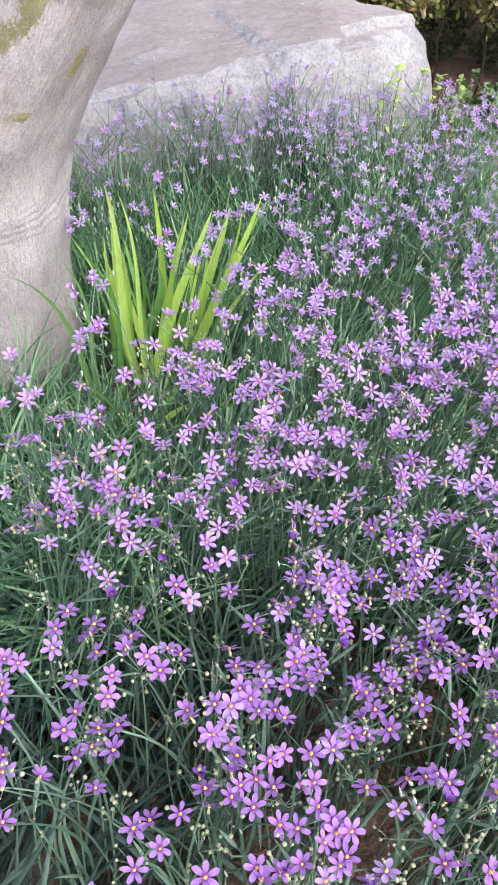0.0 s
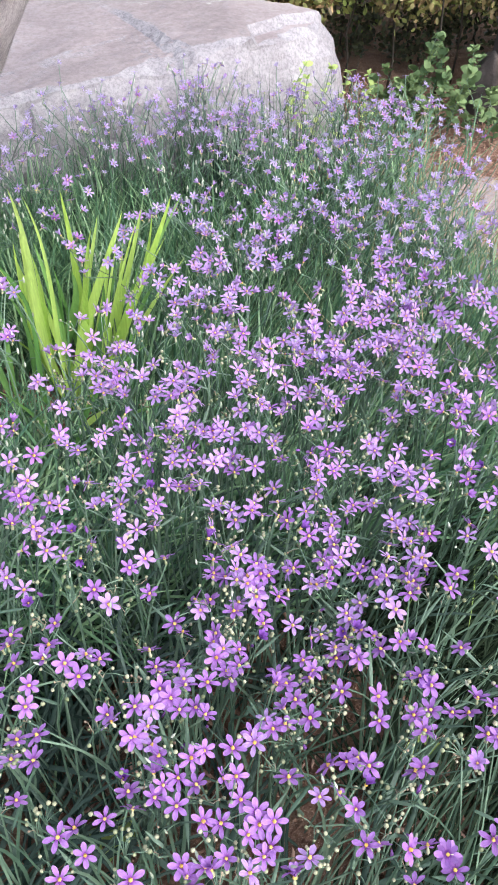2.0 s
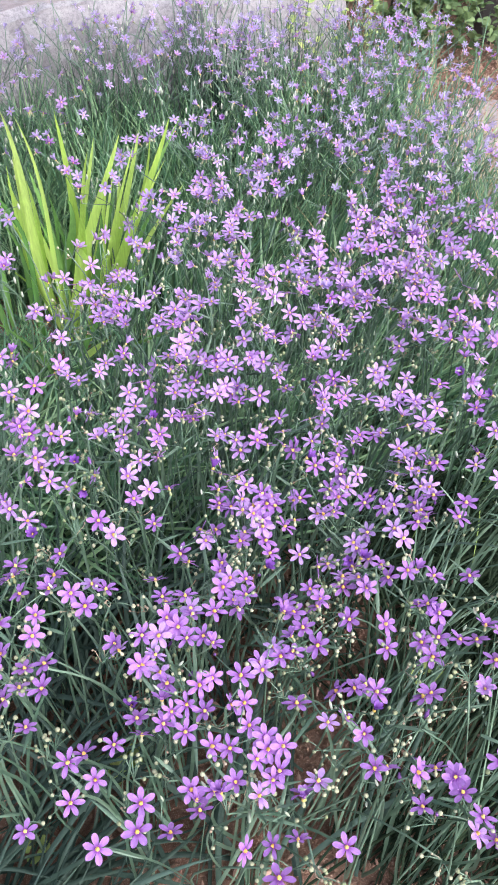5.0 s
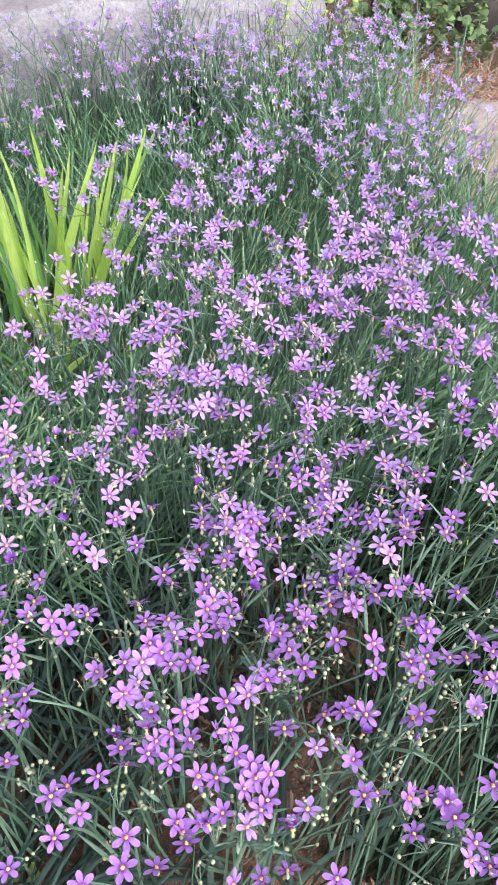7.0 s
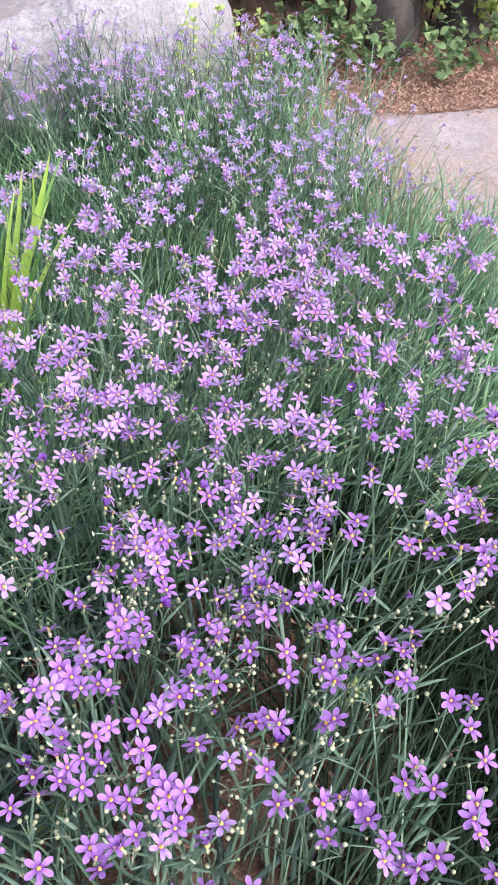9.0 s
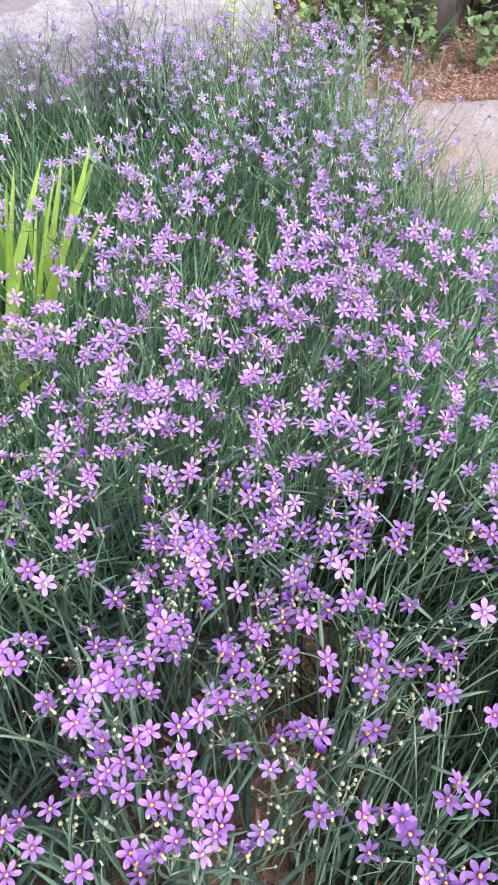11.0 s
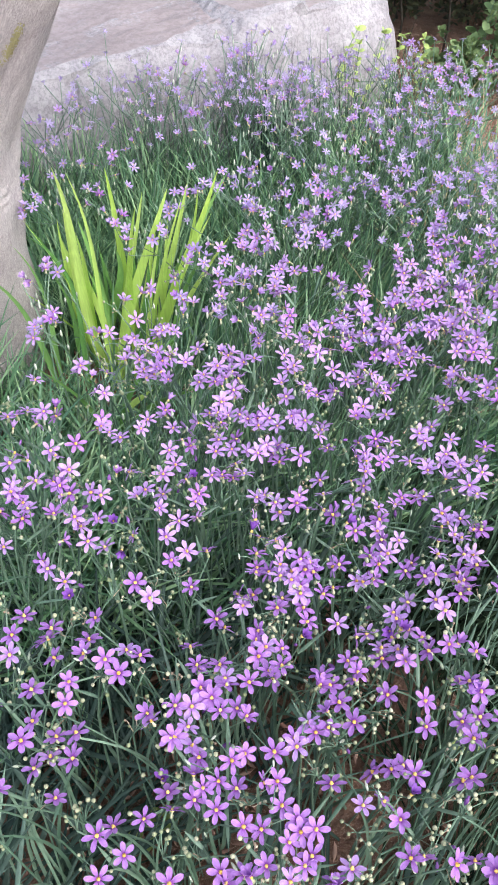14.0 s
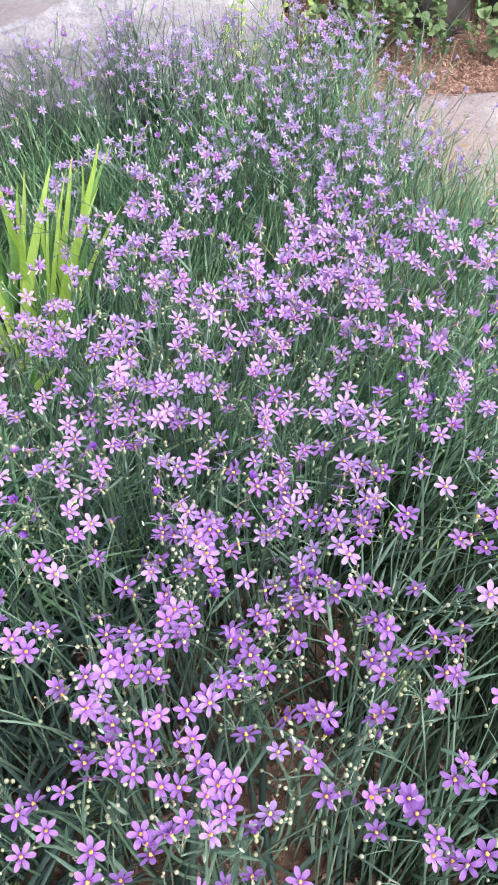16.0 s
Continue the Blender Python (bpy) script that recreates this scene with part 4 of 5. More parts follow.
flowering_clump(-110, 636, (-107, 648, 292, -99, 645, 292, -97, 590, 299, -88, 579, 301))
flowering_clump(-33, 619, (-59, 586, 298, -53, 598, 298, -36, 607, 301, -28, 583, 300, -15, 580, 301, -4, 586, 303))
flowering_clump(11, 652, (2, 640, 316, 7, 596, 305, 16, 654, 315, 17, 585, 303, 20, 628, 311, 21, 610, 307, 24, 636, 313, 25, 592, 305, 30, 646, 313, 31, 624, 309, 36, 595, 303))
flowering_clump(90, 636, (58, 598, 303, 64, 590, 302, 78, 627, 313, 82, 615, 306, 85, 592, 302, 90, 593, 301, 98, 586, 301, 104, 620, 308, 112, 617, 304, 131, 627, 301))
flowering_clump(176, 660, (143, 639, 304, 148, 595, 296, 149, 694, 298, 156, 640, 296, 157, 609, 295, 161, 592, 294, 164, 670, 296, 166, 662, 296, 176, 643, 293, 178, 597, 294, 179, 686, 296, 181, 629, 293, 189, 635, 293, 193, 683, 295, 203, 672, 295, 229, 608, 299))
flowering_clump(271, 678, (237, 658, 300, 245, 641, 301, 254, 642, 302, 258, 637, 302, 260, 634, 303, 264, 681, 301, 273, 608, 304, 273, 633, 304, 280, 677, 302, 281, 620, 304, 287, 601, 304, 292, 705, 299, 295, 682, 301, 302, 639, 305, 308, 627, 304, 312, 667, 302))
flowering_clump(425, 636, (379, 592, 295, 387, 546, 297, 410, 583, 293, 413, 595, 292, 413, 605, 291, 415, 653, 290, 416, 630, 289, 424, 593, 292, 428, 566, 292, 436, 629, 288, 439, 603, 290, 451, 667, 286, 470, 643, 285, 472, 660, 284))
flowering_clump(-222, 674, (-250, 706, 302, -242, 623, 304, -229, 665, 303, -221, 639, 303, -212, 642, 303))
flowering_clump(-96, 738, (-127, 688, 293, -114, 671, 292, -111, 732, 300, -99, 674, 293, -88, 722, 299, -80, 719, 299, -75, 698, 298, -60, 711, 299))
flowering_clump(-26, 718, (-65, 683, 302, -62, 662, 304, -46, 692, 304, -45, 661, 310, -41, 650, 313, -35, 733, 300, -32, 673, 313, -16, 659, 317, -4, 681, 315, 20, 677, 313))
flowering_clump(88, 692, (52, 724, 300, 53, 665, 314, 59, 693, 310, 82, 656, 324, 85, 641, 319, 89, 715, 303, 91, 642, 322, 102, 673, 324, 114, 718, 303, 115, 656, 324, 115, 729, 303, 120, 727, 302, 132, 681, 308))
flowering_clump(200, 775, (140, 735, 301, 150, 720, 299, 153, 730, 299, 153, 755, 302, 155, 799, 305, 173, 705, 297, 173, 719, 298, 174, 732, 300, 174, 758, 302, 176, 747, 301, 179, 789, 304, 192, 825, 302, 195, 737, 299, 197, 726, 298, 207, 768, 301, 211, 757, 300, 226, 771, 298, 237, 788, 297))
flowering_clump(235, 749, (195, 705, 296, 204, 684, 296, 208, 704, 296, 218, 689, 296, 223, 686, 297, 223, 722, 298, 225, 736, 298, 242, 718, 298, 245, 769, 297, 250, 721, 298, 250, 742, 297, 255, 730, 297, 262, 776, 295, 266, 739, 296, 271, 731, 297, 273, 706, 300, 275, 740, 296, 280, 705, 300))
flowering_clump(361, 664, (313, 615, 303, 326, 660, 302, 328, 685, 301, 331, 621, 302, 340, 660, 301, 341, 599, 300, 356, 673, 299, 359, 646, 299, 360, 624, 299, 363, 686, 299, 374, 585, 297, 382, 616, 296, 382, 639, 296, 406, 676, 293))
flowering_clump(440, 765, (399, 726, 298, 402, 755, 301, 408, 814, 301, 410, 797, 301, 415, 719, 297, 422, 696, 293, 431, 728, 295, 432, 756, 296, 439, 716, 295, 443, 678, 287, 443, 735, 295, 444, 703, 293, 444, 802, 292, 453, 777, 292, 471, 787, 290, 480, 754, 289, 491, 753, 288, 491, 776, 285, 507, 760, 284, 516, 766, 283))
flowering_clump(-169, 847, (-207, 845, 293, -207, 849, 294, -185, 874, 296, -184, 876, 296, -181, 744, 298, -164, 772, 300))
flowering_clump(-49, 798, (-72, 753, 301, -69, 800, 302, -29, 798, 295, -10, 791, 293, 12, 774, 293))
flowering_clump(80, 814, (22, 805, 291, 55, 729, 300, 56, 769, 295, 64, 803, 294, 67, 754, 296, 77, 769, 296, 87, 830, 295, 87, 849, 295, 88, 799, 296, 92, 772, 296, 96, 754, 299, 99, 803, 299, 104, 862, 296, 108, 840, 298, 137, 833, 301, 149, 813, 304))
flowering_clump(268, 887, (230, 812, 297, 236, 833, 295, 236, 866, 294, 248, 853, 294, 251, 828, 294, 254, 908, 296, 262, 839, 293, 269, 829, 292, 275, 900, 296, 277, 830, 291, 279, 871, 294, 282, 864, 293, 282, 892, 295, 284, 819, 291, 293, 842, 291, 297, 816, 290, 299, 859, 292))
flowering_clump(342, 776, (290, 756, 294, 292, 787, 292, 301, 738, 296, 305, 759, 294, 305, 800, 291, 323, 712, 299, 333, 794, 293, 349, 781, 295, 351, 748, 297, 374, 748, 299, 390, 775, 300))
flowering_clump(30, 909, (-20, 867, 295, -8, 896, 296, 5, 849, 293, 10, 907, 296, 18, 847, 293, 30, 876, 294, 37, 832, 292, 48, 843, 293, 51, 927, 295, 56, 841, 293, 62, 849, 293, 65, 895, 295, 68, 922, 293, 75, 884, 295, 83, 936, 292, 88, 907, 293))
flowering_clump(335, 893, (299, 900, 296, 307, 825, 290, 308, 877, 293, 310, 906, 297, 324, 813, 291, 333, 865, 294, 343, 918, 296, 347, 847, 295, 348, 847, 295, 351, 887, 295, 376, 856, 296, 381, 818, 299, 389, 827, 299, 389, 827, 299))
flowering_clump(523, 904, (486, 809, 286, 497, 877, 272, 525, 857, 272, 533, 874, 269, 551, 852, 270, 553, 860, 269, 554, 918, 267))
flowering_clump(-70, 1014, (-127, 1006, 286, -105, 999, 285, -101, 1063, 292, -97, 963, 286, -95, 931, 289, -54, 954, 292, -44, 1007, 291, -23, 1047, 291))
flowering_clump(140, 1051, (58, 1003, 294, 60, 1012, 295, 66, 992, 294, 75, 988, 294, 107, 958, 286, 108, 1057, 291, 111, 1032, 290, 114, 993, 289, 117, 969, 284, 120, 928, 285, 133, 1011, 288, 139, 990, 284, 146, 994, 282, 147, 1054, 291, 150, 944, 278, 154, 1036, 289, 154, 1072, 293, 168, 1029, 288, 174, 993, 281, 198, 1016, 285))
flowering_clump(243, 998, (173, 956, 276, 190, 931, 280, 255, 1000, 295, 267, 955, 298, 268, 1031, 294, 284, 1018, 296, 297, 932, 298, 306, 949, 298))
flowering_clump(371, 1033, (336, 990, 294, 343, 983, 296, 345, 980, 295, 365, 949, 294, 371, 1014, 291, 378, 996, 290, 408, 975, 287, 417, 1011, 285))
flowering_clump(480, 1026, (451, 1005, 279, 456, 1060, 284, 473, 1019, 279, 492, 977, 275))
flowering_clump(-189, 1152, (-256, 1158, 280, -247, 1094, 283, -233, 1012, 297, -233, 1190, 283, -223, 1043, 292, -192, 1095, 288, -171, 1139, 289, -155, 1061, 291, -138, 1045, 290, -127, 1150, 295, -95, 1109, 295))
flowering_clump(84, 1130, (1, 1079, 286, 29, 1119, 281, 45, 1063, 289, 54, 1113, 283, 64, 1155, 283, 66, 1051, 291, 83, 1142, 286, 126, 1126, 294))
flowering_clump(212, 1157, (167, 1092, 295, 183, 1093, 294, 204, 1044, 290, 204, 1141, 292, 230, 1126, 288, 233, 1067, 290, 238, 1058, 290, 265, 1129, 282, 288, 1101, 283))
flowering_clump(346, 1091, (318, 1054, 290, 355, 1083, 288, 359, 1059, 290, 365, 1057, 290, 392, 1075, 292))
flowering_clump(432, 1155, (414, 1132, 295, 429, 1083, 291, 440, 1126, 291, 460, 1164, 283))
flowering_clump(-118, 1280, (-230, 1220, 286, -188, 1250, 285, -173, 1261, 283, -147, 1190, 289, -138, 1281, 277, -110, 1166, 294, -96, 1322, 276, -94, 1248, 281, -64, 1223, 285, -64, 1291, 280))
flowering_clump(62, 1270, (-12, 1237, 287, -7, 1289, 289, 4, 1197, 283, 52, 1244, 288, 70, 1257, 287, 85, 1217, 285, 88, 1280, 284, 104, 1181, 288, 110, 1232, 284, 141, 1204, 288, 161, 1239, 282))
flowering_clump(271, 1260, (181, 1183, 291, 210, 1184, 289, 229, 1259, 284, 241, 1187, 285, 256, 1280, 288, 265, 1219, 286, 271, 1251, 288, 278, 1189, 283, 303, 1145, 280, 322, 1181, 282, 323, 1225, 286, 334, 1189, 284))
flowering_clump(491, 1256, (427, 1266, 276, 477, 1286, 265, 478, 1271, 266, 491, 1216, 268, 493, 1237, 266, 525, 1255, 261))
flowering_clump(-224, 1395, (-225, 1315, 289, -214, 1387, 280, -196, 1341, 284))
flowering_clump(355, 1295, (301, 1270, 291, 324, 1290, 290, 357, 1250, 285, 364, 1348, 282, 369, 1321, 282, 372, 1239, 284, 391, 1287, 279, 411, 1319, 276))
flowering_clump(-85, 1458, (-128, 1393, 282, -119, 1364, 278, -111, 1420, 285, -97, 1389, 281, -89, 1455, 295, -70, 1446, 283, -55, 1483, 279, -42, 1401, 280, -38, 1468, 312, -27, 1460, 308))
flowering_clump(162, 1384, (27, 1362, 284, 88, 1380, 281, 106, 1387, 281, 107, 1308, 280, 118, 1370, 280, 131, 1361, 279, 140, 1419, 284, 145, 1383, 280, 156, 1285, 276, 162, 1354, 277, 167, 1425, 285, 177, 1322, 275, 199, 1368, 280, 240, 1403, 279, 256, 1372, 282))
flowering_clump(74, 1544, (0, 1493, 271, 38, 1488, 325, 39, 1436, 273, 49, 1508, 272, 67, 1447, 274, 80, 1554, 291, 97, 1558, 293, 108, 1521, 322, 117, 1533, 280))
flowering_clump(392, 1483, (289, 1481, 270, 304, 1468, 270, 309, 1435, 273, 334, 1485, 272, 344, 1417, 277, 358, 1469, 276, 375, 1491, 279, 387, 1456, 282, 389, 1410, 282, 402, 1438, 284, 421, 1411, 283, 434, 1520, 280, 437, 1373, 275, 437, 1458, 282, 495, 1479, 260, 517, 1512, 251, 582, 1432, 234))

# sparser clumps along the foot of the granite block
for x, y in ((-215, 1150), (-255, 1290), (-20, 1370), (215, 1450), (330, 1400)):
    flowering_clump(x, y, tuple(int(v) for k in range(3) for v in (x + rng.normal(0, 40), y + rng.normal(0, 35), 275 + rng.normal(0, 14))))
for x, y in ((-130, 1425), (-20, 1450), (60, 1475), (105, 1430), (225, 1545), (310, 1595), (400, 1635), (480, 1620)):
    flowering_clump(x, y, tuple(int(v) for k in range(3) for v in (x + rng.normal(0, 35), y + rng.normal(0, 16), 284 - 0.21 * max(0, x - 150) + rng.normal(0, 16))), 45)
flowering_clump(530, 1630, (553, 1645, 205, 560, 1640, 150, 545, 1650, 160), 8)
flowering_clump(628, 1640, (650, 1645, 150, 672, 1650, 80), 6)


def leafy_clump(x, y, count, lengths, lifts, droops, width, material, label, heading=None, spread=0.5, name="grass_clump", scatter=0.035):
    """A clump of leaves with no flowers."""
    plant = thing(name, (x, y, 0), label, "grass", "leaf clumps in the bed")
    roots = np.column_stack([rng.normal(0, scatter, count), rng.normal(0, scatter, count), np.zeros(count)])
    roots = off_bare((x, y), roots)
    blades("leaves", roots, material, plant, lengths, lifts, droops, width, heading, spread)
    if name == "grass_clump":
        single_leaves(plant, (x, y), 4 if x < 0.19 else 1)


# leaf clumps that fill the bed between the flowering ones
def fill_bed():
    made = list(ROOM)
    for j in range(17):
        for i in range(13):
            x = -0.42 + 0.085 * i + rng.normal(0, 0.02)
            y = 0.0 + 0.098 * j + rng.normal(0, 0.02)
            right = 0.54 - 0.20 * max(0, y - 0.8) if y > 0.3 else 0.48
            back = 1.42 + 0.30 * max(0, min(1, (x + 0.25) / 0.6))
            if x > right or y > back or math.hypot(x + 0.40, y - 1.03) < 0.16 or math.hypot(x + 0.12, y - 1.0) < 0.05:
                continue
            if min(math.hypot(x - a, y - b) for a, b in made) < 0.062:
                continue
            if rng.random() > SPARSE((x, y)) ** 1.5 or (y < 0.3 and abs(x - 0.04) < 0.17):
                continue
            made.append((x, y))
            far = y > 0.8
            # blade colours carry the same light and shade, picked by place
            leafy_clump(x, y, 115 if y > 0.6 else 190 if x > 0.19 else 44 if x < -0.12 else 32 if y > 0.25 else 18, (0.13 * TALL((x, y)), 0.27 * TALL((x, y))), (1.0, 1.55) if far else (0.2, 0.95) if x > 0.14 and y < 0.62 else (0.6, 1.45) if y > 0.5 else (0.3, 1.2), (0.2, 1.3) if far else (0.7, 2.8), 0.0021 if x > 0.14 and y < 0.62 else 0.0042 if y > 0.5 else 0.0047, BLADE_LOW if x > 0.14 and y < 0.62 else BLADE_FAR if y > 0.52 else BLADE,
                        "clump of narrow fresh green leaves" if far else "clump of narrow arching blue-green leaves", LEAN_WAY((x, y)), 0.5)


fill_bed()

# long grass leaning over the path's edge
for x, y, n, h in ((0.50, 0.98, 90, 0.5), (0.56, 0.86, 110, 0.4), (0.58, 0.97, 70, 0.7), (0.52, 0.70, 120, 0.2), (0.58, 0.60, 110, 0.3), (0.50, 0.42, 120, 0.3), (0.44, 0.30, 120, 0.5), (0.40, 0.18, 110, 0.4), (0.60, 1.06, 60, 0.9), (0.66, 1.00, 70, 0.8), (0.72, 0.94, 80, 0.7), (0.66, 0.88, 90, 0.6), (0.56, 1.13, 45, 1.1)):
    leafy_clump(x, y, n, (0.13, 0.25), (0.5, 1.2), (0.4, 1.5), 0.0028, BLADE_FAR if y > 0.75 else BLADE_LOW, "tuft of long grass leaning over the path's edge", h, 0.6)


for x, y, n in ((0.47, 1.22, 60), (0.52, 1.32, 45), (0.44, 1.42, 60), (0.49, 1.55, 50), (0.55, 1.12, 50), (0.40, 1.58, 50), (0.46, 1.66, 40), (0.60, 1.02, 40), (0.42, 1.12, 40), (0.33, 0.86, 70), (0.36, 0.93, 60), (0.42, 0.88, 50), (0.50, 1.05, 60), (0.47, 1.10, 60), (0.38, 1.20, 50), (0.42, 1.30, 50), (0.36, 1.45, 40)):
    leafy_clump(x, y, n, (0.10, 0.25), (0.6, 1.5), (0.3, 1.8), 0.0022, STRAW, "tuft of dry straw-coloured grass at the path's edge", None, 0.6, "dry_grass", 0.03)


for x, y, n in ((0.70, 1.79, 14), (0.76, 1.82, 18), (0.82, 1.84, 14), (0.60, 1.74, 14)):
    leafy_clump(x, y, n, (0.03, 0.075), (0.3, 1.3), (0.3, 1.8), 0.0018, STRAW, "tuft of short dry grass in the leaf litter", None, 0.6, "dry_grass", 0.03)


leafy_clump(0.37, 0.66, 14, (0.18, 0.29), (0.7, 1.4), (0.8, 2.2), 0.0020, FRESH_GRASS, "tuft of fine bright yellow-green grass", 0.3, 1.2, "grass_tuft", 0.012)


# tall thin stalks and dark upright leaves before the granite
for x, y, n in ((-0.16, 1.36, 16), (-0.06, 1.40, 16), (0.03, 1.42, 18), (0.18, 1.45, 20), (0.26, 1.50, 16), (0.34, 1.52, 14)):
    leafy_clump(x, y, n, (0.20, 0.33), (1.2, 1.57), (0.0, 0.35), 0.0016, BLADE, "tuft of thin upright stalks before the granite", None, 0.6, "grass_clump", 0.045)
leafy_clump(0.105, 1.43, 12, (0.33, 0.40), (1.3, 1.57), (0.0, 0.25), 0.0016, DARK_STALK, "tuft of thin dark mauve stalks before the granite", None, 0.6, "dry_stalks", 0.03)
leafy_clump(0.235, 1.53, 9, (0.28, 0.345), (1.2, 1.57), (0.0, 0.25), 0.0014, DARK_STALK, "tuft of thin dark mauve stalks before the granite", None, 0.6, "dry_stalks", 0.035)
leafy_clump(-0.02, 1.46, 9, (0.26, 0.34), (1.2, 1.57), (0.0, 0.25), 0.0014, DARK_STALK, "tuft of thin dark mauve stalks before the granite", None, 0.6, "dry_stalks", 0.05)
leafy_clump(0.105, 1.42, 40, (0.20, 0.32), (1.32, 1.57), (0.0, 0.3), 0.0028, BLADE, "clump of dark upright leaves before the granite", None, 0.6, "grass_clump", 0.014)


# ---- weeds, hedge and boulders behind ----
def leaf_plate(length, width, material, name="leaf", lobes=0.0):
    n, v, f = 7, [], []
    for i in range(n):
        a = i / (n - 1)
        w = width / 2 * (math.sin(math.pi * min(1, a * 0.93 + 0.05)) ** 0.7) * (1 + lobes * math.sin(a * 19)) + 0.0003
        z = 0.10 * length * math.sin(a * 2.4)
        v += [(a * length, -w, z + 0.18 * w), (a * length, 0, z), (a * length, w, z + 0.18 * w)]
    for i in range(n - 1):
        f += [(3 * i, 3 * i + 3, 3 * i + 4, 3 * i + 1), (3 * i + 1, 3 * i + 4, 3 * i + 5, 3 * i + 2)]
    return mesh_of(name, v, f, material)


WEED_LEAF = [leaf_plate(0.020, 0.016, WEED, lobes=0.10), leaf_plate(0.015, 0.013, WEED, lobes=0.12)]
PALE_LEAF = [leaf_plate(0.022, 0.014, WEED_PALE, lobes=0.14), leaf_plate(0.016, 0.011, WEED_PALE, lobes=0.14)]


def weed(x, y, height, pairs, lean, plates, label, size=1.0):
    w = thing("weed", (x, y, 0), label, "weed", "weeds before the hedge")
    s = np.linspace(0, 1, 8)[:, None]
    tip = np.array([lean[0], lean[1], height])
    line = tip * s + np.array([0, 0, 0.02]) * np.sin(s * 3.14) + np.array([[rng.normal(0, 0.010), rng.normal(0, 0.008), 0]]) * np.sin(s * rng.uniform(2, 7))
    v, f = tube(line, np.linspace(0.0013, 0.0007, 8), 5)
    part("stem", mesh_of("stem", v, f, STALK), w)
    for i in range(pairs):
        t = 0.05 + 0.95 * (i + 1) / pairs
        p = np.array([np.interp(t, s[:, 0], line[:, k]) for k in range(3)])
        turn = 137.5 * i + rng.normal(0, 20)
        for k in range(2 if t < 0.95 else 6):
            scale = size * (1.15 - 0.5 * abs(t - 0.5)) * rng.uniform(0.55, 1.35)
            part("leaf", plates[int(rng.integers(2))], w, Matrix.Translation(p) @ pose(0, 0, 0, rng.normal(0, 25), -rng.uniform(-35, 45) - (20 if t > 0.95 else 0), turn + 180 * k / (1 if t < 0.95 else 3)) @ Matrix.Scale(scale, 4))


def seedling(x, y, size):
    """A low rosette of round leaves on the bare soil."""
    w = thing("seedling", (x, y, 0.004), "small round-leaved green seedling on bare soil", "weed", "seedlings in the bed")
    for i in range(6):
        part("leaf", ROUND_LEAF, w, pose(0, 0, 0.004 + 0.002 * i, rng.normal(0, 10), -rng.uniform(5, 40), 137.5 * i) @ Matrix.Translation((0.005, 0, 0)) @ Matrix.Scale(size * rng.uniform(0.7, 1.1), 4))


ROUND_LEAF = leaf_plate(0.017, 0.018, WEED_PALE, "leaf")
for x, y, s in ((-0.068, 0.317, 1.0), (-0.055, 0.325, 0.8), (0.262, 0.39, 1.0), (-0.14, 0.25, 0.7)):
    seedling(x, y, s)

GREEN_WEED = "broad-leaved green weed growing out of leaf litter"
weeds = []
for cx, cy, wide, high, many in ((0.64, 1.98, 0.045, 0.22, 15), (0.71, 1.95, 0.025, 0.20, 6), (0.585, 1.95, 0.03, 0.15, 9), (0.91, 1.89, 0.024, 0.12, 9), (0.56, 2.06, 0.03, 0.15, 5), (0.81, 1.93, 0.012, 0.16, 3), (1.06, 1.95, 0.03, 0.2, 5)):
    for _ in range(many):
        weeds.append((cx + rng.normal(0, wide), cy + rng.normal(0, 0.03), high * rng.uniform(0.45, 1.1), (rng.normal(0, 0.04), rng.normal(-0.02, 0.03))))
for x, y, h, l in weeds:
    weed(x, y, h, 5 + int(h * 30), l, WEED_LEAF, GREEN_WEED, 1.1)
PALE_WEED = "pale yellow-green weed beside the granite block"
for x, y, h, n, l in ((0.262, 1.59, 0.30, 9, (0.015, 0.0)), (0.275, 1.585, 0.275, 9, (0.015, 0.0)), (0.32, 1.61, 0.285, 8, (0.005, 0.0)), (0.375, 1.70, 0.25, 8, (0.0, -0.01)), (0.40, 1.71, 0.24, 8, (0.015, 0.0)), (0.39, 1.68, 0.215, 7, (0.03, 0.0))):
    weed(x, y, h, n + 7, l, PALE_LEAF, PALE_WEED, 0.68)


